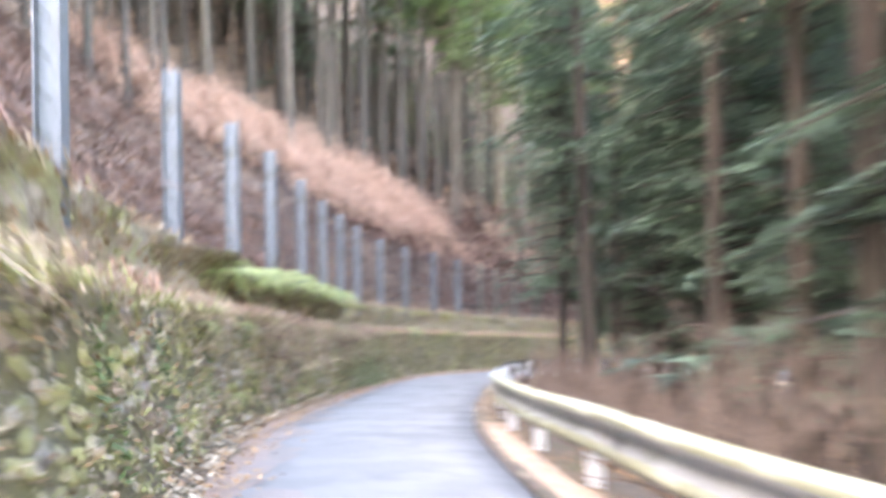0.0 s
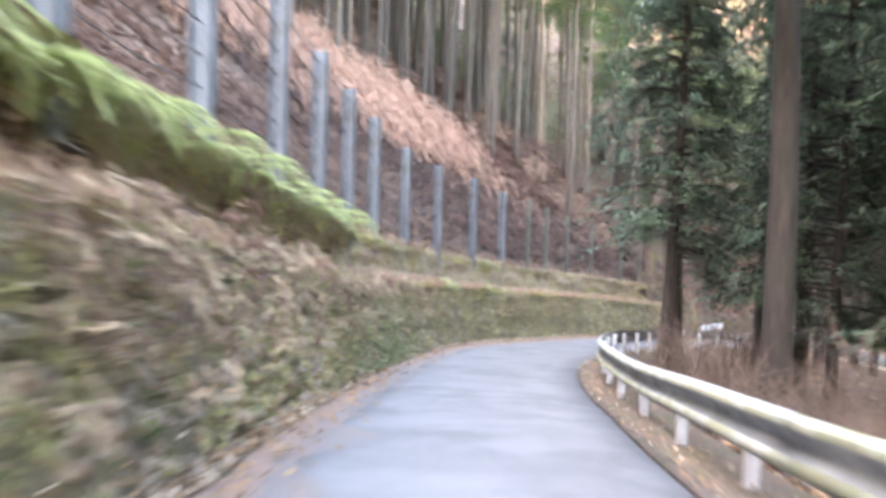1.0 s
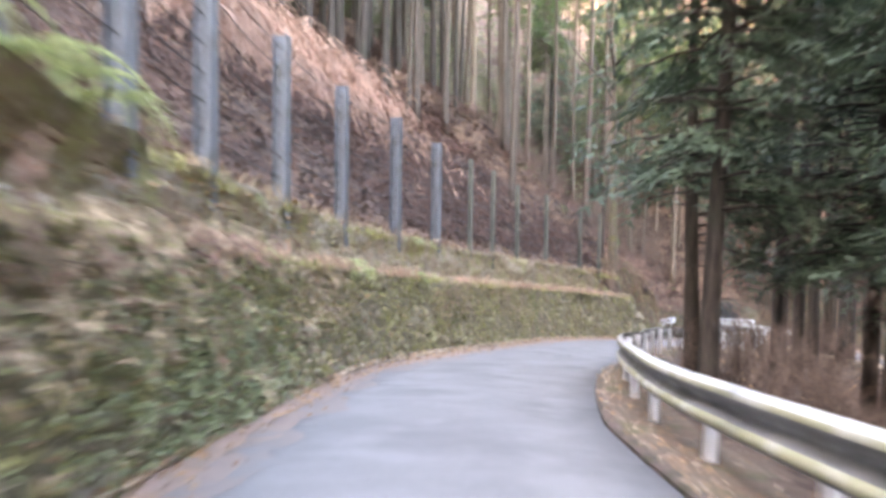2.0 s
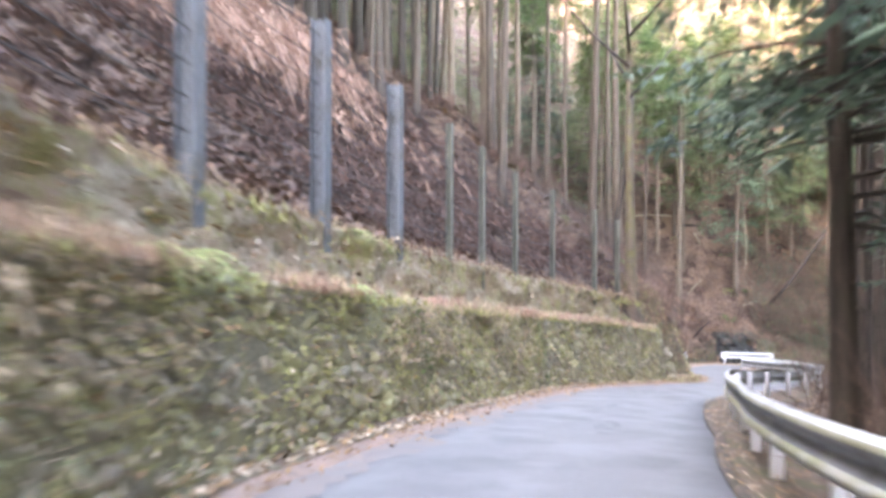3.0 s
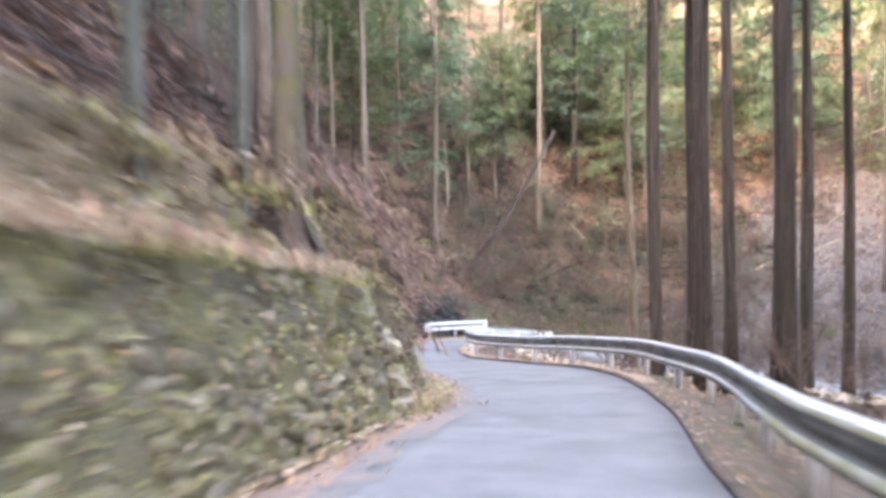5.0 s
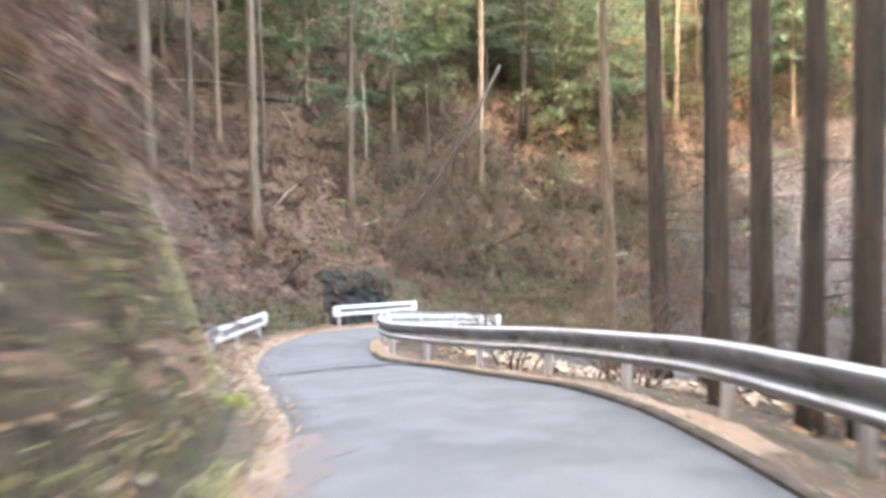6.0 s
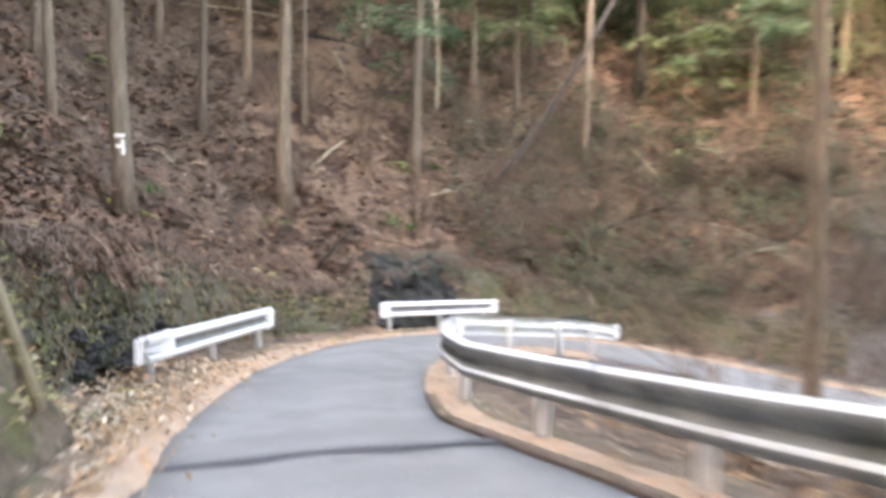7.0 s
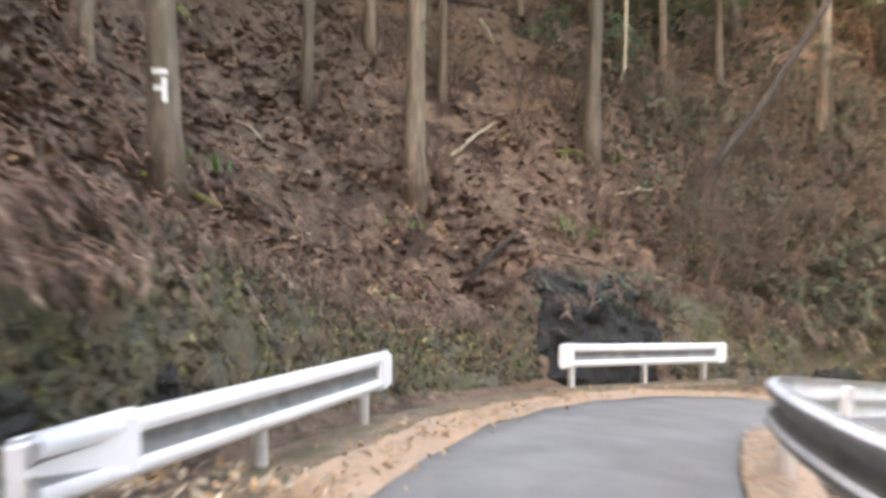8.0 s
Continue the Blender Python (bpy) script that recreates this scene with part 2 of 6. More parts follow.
# Salmon dead fronds; sunlight on the brush is put into this colour too.
M["dry_salmon"] = surface("dry_salmon_brush", [(0.36, 0.205, 0.145), (0.58, 0.385, 0.29)], None, scales=(1.5, 1), bump=0, vary=0.35, island=True, through_light=0.3)
M["leaf_dark"] = surface("dark_leaves", [(0.085, 0.047, 0.031), (0.20, 0.117, 0.08)], None, scales=(5, 1), bump=0, vary=0.5, island=True, rough=0.6)
M["bank_earth"] = surface("mossy_earth_face", [(0.11, 0.085, 0.058), (0.28, 0.22, 0.15), (0.46, 0.38, 0.28), (0.60, 0.51, 0.40)], [(0.36, 0.325, 0.15), (0.42, 0.315, 0.225)], (0.48, 0.60), (8, 1.5), bump=1.0, bump_size=0.12, bump_scale=6)
# Darker copy of forest_floor: the shade under the trees is in its colour.
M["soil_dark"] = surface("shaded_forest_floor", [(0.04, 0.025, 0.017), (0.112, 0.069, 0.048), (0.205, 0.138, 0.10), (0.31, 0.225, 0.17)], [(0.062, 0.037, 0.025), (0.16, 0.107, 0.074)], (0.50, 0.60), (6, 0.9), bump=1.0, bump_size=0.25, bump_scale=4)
M["soil_pale"] = surface("pale_dry_slope", [(0.04, 0.03, 0.025), (0.098, 0.078, 0.068), (0.155, 0.13, 0.118), (0.21, 0.183, 0.168)], [(0.075, 0.056, 0.046), (0.145, 0.122, 0.11)], (0.48, 0.60), (5, 0.7), bump=1.0, bump_size=0.2, bump_scale=4)
M["moss_bark"] = surface("mossy_bark", [(0.05, 0.04, 0.027), (0.115, 0.092, 0.058), (0.185, 0.152, 0.098)], [(0.14, 0.128, 0.052), (0.13, 0.105, 0.08)], (0.46, 0.6), (9, 1.6), bump=1.0, bump_size=0.05, space="object", stretch=(1, 1, 0.2))
M["dust"] = surface("needle_dust", [(0.19, 0.145, 0.128), (0.27, 0.205, 0.178), (0.33, 0.245, 0.205)], [(0.225, 0.20, 0.19), (0.30, 0.22, 0.18)], (0.46, 0.62), (70, 1.6), bump=0.3, bump_size=0.006)
M["dust_thin"] = surface("thin_needle_dust", [(0.165, 0.140, 0.128), (0.23, 0.19, 0.172), (0.27, 0.225, 0.205)], [(0.20, 0.19, 0.186), (0.235, 0.195, 0.175)], (0.46, 0.62), (80, 1.3), bump=0.25, bump_size=0.006)
M["moss_rock"] = surface("moss_covered_rock", [(0.20, 0.19, 0.05), (0.33, 0.31, 0.09), (0.43, 0.40, 0.15)], [(0.20, 0.165, 0.11)], (0.55, 0.65), (20, 3), bump=1.0, bump_size=0.05)
M["twig_grey"] = surface("grey_brown_twigs", [(0.09, 0.060, 0.046), (0.20, 0.142, 0.112)], None, scales=(12, 1), bump=0, vary=0.4, island=True)
M["blue_green"] = surface("blue_green_foliage", [(0.08, 0.14, 0.085), (0.155, 0.235, 0.14), (0.23, 0.32, 0.20)], None, scales=(0.9, 1), bump=0, vary=0.4, island=True, space="object", through_light=0.4, rough=0.6)
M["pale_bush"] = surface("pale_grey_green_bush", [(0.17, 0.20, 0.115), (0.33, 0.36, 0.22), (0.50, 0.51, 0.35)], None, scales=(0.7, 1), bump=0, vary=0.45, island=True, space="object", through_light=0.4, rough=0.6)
M["undergrowth"] = surface("olive_undergrowth", [(0.055, 0.062, 0.036), (0.10, 0.105, 0.062), (0.15, 0.135, 0.09)], None, scales=(1.3, 1), bump=0, vary=0.5, island=True, space="object", through_light=0.2, rough=0.7)


# ---- the line of the road ----
# Control points on the asphalt under the travelled line: x, y, z.
LINE = [(3.7, -17.5, 2.35), (1.75, -5.77, 1.05), (0.77, 0.11, 0.39), (-0.56, 7.97, -0.42), (-0.80, 12.1, -0.88), (-0.40, 19.9, -1.86), (0.94, 27.9, -2.73),
        (3.0, 34.0, -3.48), (5.83, 39.9, -4.21), (8.63, 43.95, -4.81), (11.49, 47.93, -5.40), (13.45, 52.06, -5.94), (14.68, 56.0, -6.47),
        (15.9, 59.9, -6.9), (17.7, 63.3, -7.2), (20.3, 66.3, -7.62), (23.7, 67.9, -8.08), (27.5, 67.6, -8.7), (30.8, 65.2, -9.5), (33.2, 61.2, -9.8), (35.2, 55.0, -9.9)]


def spline(points, step=0.25):
    pts = [Vector(p) for p in points]
    pts = [2 * pts[0] - pts[1]] + pts + [2 * pts[-1] - pts[-2]]
    out = []
    for a, b, c, d in zip(pts, pts[1:], pts[2:], pts[3:]):
        n = max(2, int((c - b).length / step))
        for i in range(n):
            u = i / n
            out.append(0.5 * ((2 * b) + (c - a) * u + (2 * a - 5 * b + 4 * c - d) * u * u + (3 * b - a - 3 * c + d) * u ** 3))
    out.append(pts[-2])
    return np.array([tuple(p) for p in out])


RAW = spline(LINE)
ARC = np.r_[0, np.cumsum(np.hypot(*np.diff(RAW[:, :2], axis=0).T))]
S_END = float(ARC[-1])
STEP = 0.25
SS = np.arange(0, S_END, STEP)
CEN = np.stack([np.interp(SS, ARC, RAW[:, k]) for k in range(3)], 1)
TAN = np.gradient(CEN[:, :2], axis=0)
TAN /= np.linalg.norm(TAN, axis=1)[:, None]
NOR = np.stack([-TAN[:, 1], TAN[:, 0]], 1)                # points to the left of the road
kern = np.ones(41) / 41
WIDE = np.stack([np.convolve(np.pad(NOR[:, k], 20, mode='edge'), kern, 'valid') for k in range(2)], 1)
WIDE /= np.linalg.norm(WIDE, axis=1)[:, None]
S0 = float(np.interp(-5.77, CEN[:200, 1], SS[:200]))      # stations below are counted from here


def place(s, lat, h=0.0):
    """The point at station s, lat metres to the left of the line and h above the road there."""
    k = (s + S0) / STEP
    i = int(min(max(k, 0), len(SS) - 2))
    u = k - i
    c = CEN[i] * (1 - u) + CEN[i + 1] * u
    n = NOR[i] * (1 - u) + NOR[i + 1] * u
    w = WIDE[i] * (1 - u) + WIDE[i + 1] * u
    near, far = max(-4.0, min(4.0, lat)), lat - max(-4.0, min(4.0, lat))
    return Vector((c[0] + n[0] * near + w[0] * far, c[1] + n[1] * near + w[1] * far, c[2] + h))


def heading(s):
    i = int(min(max((s + S0) / STEP, 0), len(SS) - 1))
    return math.atan2(TAN[i][1], TAN[i][0])


def table(pairs):
    xs, ys = zip(*pairs)
    return lambda s: float(np.interp(s, xs, ys))


edge_left = table([(0, 0.8), (12, 0.85), (16, 1.05), (20, 1.35), (24, 1.6), (29, 2.0), (34, 2.12), (38, 1.92), (43, 1.75), (47, 1.65), (52, 1.42), (57, 1.12), (62, 1.1), (76, 1.12), (84, 1.5), (110, 1.6)])
edge_right = table([(0, -1.35), (10, -1.4), (16, -1.62), (24, -1.55), (30, -1.2), (36, -1.4), (40, -1.55), (46, -1.28), (52, -1.5), (57, -1.83), (61, -2.35), (63, -2.42), (66, -2.02), (69, -1.35), (73, -1.25), (76, -1.3), (78, -1.1), (84, -1.6), (110, -1.7)])
wall_base = table([(0, 1.25), (12, 1.25), (18, 1.5), (22, 1.75), (26, 1.95), (30, 2.15), (35, 2.35), (39, 2.25), (43, 2.05), (47, 1.85), (52, 1.55), (56, 1.5)])
rail_lat = table([(0, -1.75), (10, -1.85), (16, -2.0), (24, -1.9), (30, -1.65), (36, -1.75), (40, -1.9), (46, -1.75), (51, -1.85), (54, -2.2), (57, -2.45), (61, -2.75), (64, -2.6), (67, -2.12), (69.5, -1.64)])
WALL_END = 55.0


# ---- building helpers ----
def mesh_object(name, verts, faces, mats, parent=None, label="", smooth=False, mat_index=None):
    me = bpy.data.meshes.new(name)
    me.from_pydata([tuple(v) for v in verts], [], [tuple(f) for f in faces])
    for m in (mats if isinstance(mats, (list, tuple)) else [mats]):
        me.materials.append(M[m])
    if mat_index is not None:
        me.polygons.foreach_set("material_index", np.asarray(mat_index, dtype=np.int32))
    if smooth:
        me.polygons.foreach_set("use_smooth", np.ones(len(me.polygons), dtype=bool))
    me.update()
    ob = new(name, me)
    if parent is not None:
        ob.parent = parent
    if label:
        tagged(ob, label)
    return ob


def part(name, bm, material, parent, label="", smooth=False):
    me = bpy.data.meshes.new(name)
    bm.to_mesh(me)
    bm.free()
    me.materials.append(M[material])
    if smooth:
        me.polygons.foreach_set("use_smooth", np.ones(len(me.polygons), dtype=bool))
    ob = new(name, me)
    ob.parent = parent
    if label:
        tagged(ob, label)
    return ob


def thing(name, label, category, at=(0, 0, 0), turn=0.0, group="", kind=""):
    ob = new(name)
    ob.matrix_basis = pose(*at, 0, 0, math.degrees(turn))
    return tagged(ob, label, category, group, kind)


def tube(points, radii, sides=8, cap=True):
    """Vertices and faces of a tube along points."""
    verts, faces = [], []
    pts = [Vector(p) for p in points]
    for i, p in enumerate(pts):
        d = (pts[min(i + 1, len(pts) - 1)] - pts[max(i - 1, 0)]).normalized()
        side = d.cross(Vector((0, 0, 1)) if abs(d.z) < 0.9 else Vector((1, 0, 0))).normalized()
        up = side.cross(d)
        for k in range(sides):
            a = 2 * math.pi * k / sides
            verts.append(p + (side * math.cos(a) + up * math.sin(a)) * radii[i])
    for i in range(len(pts) - 1):
        for k in range(sides):
            a, b = i * sides + k, i * sides + (k + 1) % sides
            faces.append((a, b, b + sides, a + sides))
    if cap:
        faces.append(tuple(range(sides))[::-1])
        faces.append(tuple((len(pts) - 1) * sides + k for k in range(sides)))
    return verts, faces


def sweep(name, s_list, rows, mats, parent=None, label="", smooth=False, mat_index=None):
    """A strip along the road: rows(s) gives [(lat, h), ...] across it."""
    verts, faces, idx = [], [], []
    n = None
    for s in s_list:
        r = rows(s)
        n = len(r)
        verts += [place(s, a, h) for a, h in r]
    for i in range(len(s_list) - 1):
        for k in range(n - 1):
            a = i * n + k
            faces.append((a, a + n, a + n + 1, a + 1))
            idx.append(mat_index[k] if mat_index else 0)
    return mesh_object(name, verts, faces, mats, parent, label, smooth, idx if mat_index else None)


def fbm(x, y, z=0.0, octaves=3):
    return sum(noise.noise(Vector((x, y, z)) * 2 ** k) / 2 ** k for k in range(octaves))


def steps(a, b, d):
    return [a + (b - a) * i / max(1, int((b - a) / d)) for i in range(max(1, int((b - a) / d)) + 1)]


# ---- road ----
ROAD_S = steps(-11.5, S_END - S0 - 0.6, 0.5)


def road_rows(s):
    a, b = edge_right(s), edge_left(s)
    out = [(a, -0.12), (a, 0.0)]
    for k in range(1, 6):
        u = k / 6
        out.append((a + (b - a) * u, 0.035 * math.sin(math.pi * u) + 0.0015 * fbm(s * 0.12, u * 2)))
    return out + [(b + 0.06 * fbm(s, 3.3), 0.0), (b + 0.06 * fbm(s, 3.3), -0.12)]


road = sweep("road", ROAD_S, road_rows, "asphalt", smooth=True)
tagged(road, "narrow worn pale grey asphalt lane", "road", kind="structure")


def kerb_rows(s):
    a = edge_right(s)
    return [(a - 0.002, -0.1), (a - 0.002, 0.035), (a - 0.03, 0.05), (a - 0.11, 0.05), (a - 0.13, 0.03), (a - 0.13, -0.1)]


kerb = sweep("kerb", steps(-11, 70.5, 0.5), kerb_rows, "kerb")
tagged(kerb, "low dark weathered concrete edging along the asphalt", "kerb", kind="structure")


def stain(name, s, lat, along, across, mat, label):
    verts, faces = [], []
    n = 48
    verts.append(place(s, lat, 0.047))
    for k in range(n):
        a = 2 * math.pi * k / n
        r = 1 + 0.55 * fbm(math.cos(a) * 2.2 + s, math.sin(a) * 2.2, 0.0, 4)
        la = lat + across * r * math.sin(a)
        u = (la - edge_right(s)) / (edge_left(s) - edge_right(s))
        verts.append(place(s + along * r * math.cos(a), la, 0.035 * math.sin(math.pi * min(max(u, 0), 1)) + 0.010))
    verts[0] = place(s, lat, 0.046)
    faces = [(0, 1 + k, 1 + (k + 1) % n) for k in range(n)]
    ob = mesh_object(name, verts, faces, mat)
    return tagged(ob, label, "road stain", kind="structure")


stain("road_patch", 48.2, 0.25, 0.75, 0.5, "damp", "darker damp repair patch in the asphalt")
stain("road_patch", 40.0, -0.2, 0.9, 0.16, "damp", "thin dark oil streak on the asphalt")
stain("road_patch", 43.6, 0.1, 0.6, 0.13, "damp", "small dark damp mark on the asphalt")


def joint_rows(s):
    return [(edge_right(s) + 0.1 + (edge_left(s) - edge_right(s) - 0.2) * k / 8, 0.035 * math.sin(math.pi * (0.03 + 0.94 * k / 8)) + 0.006) for k in range(9)]


joint_v, joint_f = [], []
for k, (lat, h) in enumerate(joint_rows(66.0)):
    s_mid = 67.8 - 0.4 * k / 8 + 0.05 * math.sin(k * 1.7)
    w = 0.10 + 0.04 * math.sin(k * 2.3)
    joint_v += [place(s_mid - w, lat, h + 0.004), place(s_mid + w, lat, h + 0.004)]
    if k:
        joint_f.append((2 * k - 2, 2 * k - 1, 2 * k + 1, 2 * k))
tagged(mesh_object("road_joint", joint_v, joint_f, "tar"), "dark tarred joint running across the lane", "road joint", kind="structure")


# ---- ground to the right of the road ----
def right_height(x, y):
    d2 = (CEN[None, :, 0] - x[:, None]) ** 2 + (CEN[None, :, 1] - y[:, None]) ** 2
    k = d2.argmin(1)
    lat = (x - CEN[k, 0]) * NOR[k, 0] + (y - CEN[k, 1]) * NOR[k, 1]
    w = 1 / (d2 + 0.3) ** 2
    zr = (w * CEN[None, :, 2]).sum(1) / w.sum(1)
    r = np.sqrt(d2.min(1))
    low = np.interp(SS[k] - S0, [0, 25, 40, 52, 60, 75], [2.2, 2.2, 1.4, 0.9, 0.75, 0.6])
    f = np.interp(r, [0, 2.2, 2.7, 4.2, 6.5, 12, 20, 34, 60, 110], [0, 0, -0.06, -0.5, -0.8, -1.0, -1.0, 0.4, 11, 34])
    f = np.where(f < 0, f * low, f)
    return zr + f - 0.03, lat, r


xs = np.concatenate([np.arange(-8, 40, 0.5), np.arange(40, 125, 2.5)])
ys = np.concatenate([np.arange(-22, 76, 0.5), np.arange(76, 130, 2.5)])
GX, GY = np.meshgrid(xs, ys)
gz, glat, gr = right_height(GX.ravel(), GY.ravel())
gn = np.array([fbm(a * 0.35, b * 0.35, 7.7, 4) for a, b in zip(GX.ravel(), GY.ravel())])
gz = gz + gn * np.interp(gr, [2.4, 4, 12, 60], [0, 0.12, 0.3, 0.9])
keep = (glat < -0.7) | (GX.ravel() > 36.5) | ((GX.ravel() > 31.5) & (GY.ravel() < 64) & (gr < 9))
nx = len(xs)
idx = np.arange(len(gz)).reshape(GX.shape)
quads = np.stack([idx[:-1, :-1], idx[:-1, 1:], idx[1:, 1:], idx[1:, :-1]], -1).reshape(-1, 4)
quads = quads[keep[quads].all(1)]
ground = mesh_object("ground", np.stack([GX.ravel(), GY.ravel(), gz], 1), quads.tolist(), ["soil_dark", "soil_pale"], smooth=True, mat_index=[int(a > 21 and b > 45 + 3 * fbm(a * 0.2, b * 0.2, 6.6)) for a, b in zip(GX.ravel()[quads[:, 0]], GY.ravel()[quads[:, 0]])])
tagged(ground, "brown leaf-covered forest floor falling away below the road", "ground", kind="structure")


def ground_z(x, y):
    z, lat, r = right_height(np.array([x]), np.array([y]))
    return float(z[0]) + fbm(x * 0.35, y * 0.35, 7.7, 4) * float(np.interp(r[0], [2.4, 4, 12, 60], [0, 0.12, 0.3, 0.9]))


# ---- hillside to the left of the road ----
OFF = [0, 0.05, 0.2, 0.45, 0.56, 0.68, 0.95, 1.4, 2.3, 3.8, 5.8, 8.8, 12.8, 18, 25, 36, 55]
UP_WALL = [-0.3, 1.6, 1.66, 1.74, 2.1, 2.5, 2.66, 2.85, 3.4, 4.6, 6.2, 8.7, 12, 16.3, 22.5, 33, 51]
LAT_STEEP = [0.0, 0.3, 0.5, 0.65, 0.8, 0.95, 1.15, 1.5, 2.2, 3.6, 5.6, 8.6, 12.8, 18, 25, 36, 55]
UP_STEEP = [-0.1, 0.0, 0.1, 0.5, 1.0, 1.5, 2.1, 2.8, 3.5, 4.8, 6.4, 9.0, 12.2, 16.3, 22.5, 33, 51]
LAT_OPEN = [0.0, 0.6, 1.2, 1.6, 1.8, 1.95, 2.15, 2.5, 3.1, 4.3, 6.0, 9.0, 13.0, 18, 25, 36, 55]
rubble_top = table([(66, 1.5), (72, 1.65), (74, 1.7), (76, 1.2), (77.5, 0.85), (79.2, 0.8), (79.9, 1.7), (81.9, 1.7), (84, 1.3), (110, 1.3)])


def up_open(s):
    """Heights across the bank at the bend: a rubble face, then a slope that grows steeper past the rocks."""
    r = rubble_top(s)
    q = min(max((s - 78.5) / 3.0, 0), 1)
    return np.array([-0.1, -0.05, -0.08, -0.14, 0.4 * r, 0.8 * r, r, r + 0.15 + 0.15 * q, r + 0.4 + 0.4 * q, max(r + 0.6, 2.5 + 1.3 * q), 3.8 + 1.6 * q, 6.6 + 1.8 * q, 10.2 + 1.8 * q, 14.8 + 1.2 * q, 22.5, 33, 51])


DENSE = np.concatenate([np.arange(0, 3, 0.12), np.arange(3, 14, 0.4), np.arange(14, 56, 1.5)])


def hill(s):
    """Offsets and heights across the hillside at station s, from the foot outwards."""
    def ease(a, b):
        t = min(max((s - a) / (b - a), 0), 1)
        return t * t * (3 - 2 * t)

    t, q = ease(53.6, 56.0), ease(68.0, 69.6)
    lat_wall = np.array(OFF) + wall_base(min(s, 54)) + 0.30
    close = float(np.interp(s, [53.6, 55.5, 59, 63], [0, 0.2, 0.2, 0]))
    steep = np.maximum.accumulate(np.maximum(np.array(LAT_STEEP) - close, 0.03 * np.arange(len(LAT_STEEP))))
    lat_steep, lat_open = steep + edge_left(s) + 0.12, np.array(LAT_OPEN) + edge_left(s) + 0.12
    lat = lat_wall * (1 - t) + (lat_steep * (1 - q) + lat_open * q) * t
    up = np.array(UP_WALL) * (1 - t) + (np.array(UP_STEEP) * (1 - q) + up_open(s) * q) * t
    o = DENSE
    return np.interp(o, OFF, lat), np.interp(o, OFF, up)


def hill_point(s, o):
    """The spot on the hillside that lies o metres up from its foot (in plan) at station s."""
    lat, up = hill(s)
    a, h = float(np.interp(o, DENSE, lat)), float(np.interp(o, DENSE, up))
    h += hill_rough(s, o)
    return place(s, a, h)


def hill_rough(s, o):
    return fbm(s * 0.45, o * 0.45, 3.1, 4) * float(np.interp(o, [0.6, 1.2, 4, 12, 50], [0.0, 0.10, 0.40, 0.7, 1.4]))


hv, hf = [], []
HS = steps(-11, S_END - S0 - 0.8, 0.45)
for s in HS:
    lat, up = hill(s)
    for a, h, o in zip(lat, up, DENSE):
        hv.append(place(s, a, h + hill_rough(s, o)))
n = len(DENSE)
for i in range(len(HS) - 1):
    for k in range(n - 1):
        a = i * n + k
        hf.append((a, a + n, a + n + 1, a + 1))


def bare_slope(p):
    """Whether a spot lies on the pale dry slope at the lane's far end."""
    return p[0] > 31.2 + 1.6 * fbm(p[0] * 0.5, p[1] * 0.5, 2.2) and p[1] < 68.4 + 1.2 * fbm(p[0] * 0.4, p[1] * 0.4, 5.2)


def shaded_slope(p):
    """Whether a spot lies above the first short rail, where shade is put into the soil's colour."""
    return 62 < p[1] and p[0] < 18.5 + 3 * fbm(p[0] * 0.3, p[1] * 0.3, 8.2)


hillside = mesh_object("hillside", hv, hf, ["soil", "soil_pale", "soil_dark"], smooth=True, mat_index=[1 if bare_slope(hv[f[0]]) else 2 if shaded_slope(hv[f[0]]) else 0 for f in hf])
tagged(hillside, "steep forest hillside covered with brown leaves and earth", "hillside", kind="structure")


def moss_rows(s):
    lat, up = hill(s)
    out = []
    for o in (0.15, 0.3, 0.45, 0.56, 0.68, 0.8, 0.95, 1.2, 1.5, 1.9, 2.4):
        a, h = float(np.interp(o, DENSE, lat)), float(np.interp(o, DENSE, up)) + hill_rough(s, o)
        k = 0.07 * fbm(s * 1.4, o * 3.0, 5.5, 4) + 0.05
        out.append((a - k, h + 0.03))
    return out


tagged(sweep("bank_mossy", steps(54.2, 69.2, 0.2), moss_rows, "moss_bank", smooth=True), "steep mossy earth bank at the end of the stone wall", "bank", kind="structure")


# needle dust on the asphalt along the wall's foot
for near, far, mat, key in ((0.30, -0.03, "dust", 3.3), (0.55, 0.02, "dust_thin", 8.8)):
    def dust_rows(s):
        reach = (near - far) * (0.75 + 0.9 * fbm(s * 0.9, key) + 0.3 * fbm(s * 3.1, key))
        width = edge_left(s) - edge_right(s)
        lats = [edge_left(s) - far - reach * k / 3 for k in range(4)]
        return [(a, 0.036 * math.sin(math.pi * min(max((edge_left(s) - a) / width, 0), 1)) + (0.010 if near < 0.5 else 0.006)) for a in lats]

    tagged(sweep("needle_dust", steps(3, 61, 0.2), dust_rows, mat), "pinkish needle dust lying on the lane's edge", "dust", kind="structure")


# leaf-covered verges
def verge_left_rows(s):
    a, b = edge_left(s) - (0.05 if s < 56 else 0.14) + 0.10 * fbm(s * 0.8, 9.1), (wall_base(s) + 0.1 if s < 53 else edge_left(s) + (0.55 if s < 68.5 else 1.15))
    w = (0.20 if s < 66 else min(0.20 + 0.12 * (s - 66), 0.62)) + 0.07 * fbm(s * 0.7, 4.4)
    return [(a, 0.012), (a + 0.06, 0.03 + 0.01 * fbm(s * 2, 1)), (a + w, (0.05 if s < 68 else 0.0) + 0.03 * fbm(s * 1.5, 2)), (b, (0.10 + 0.05 * fbm(s * 1.3, 3)) if s < 68 else -0.05), (b + 0.15, -0.08 if s < 68 else -0.14)]


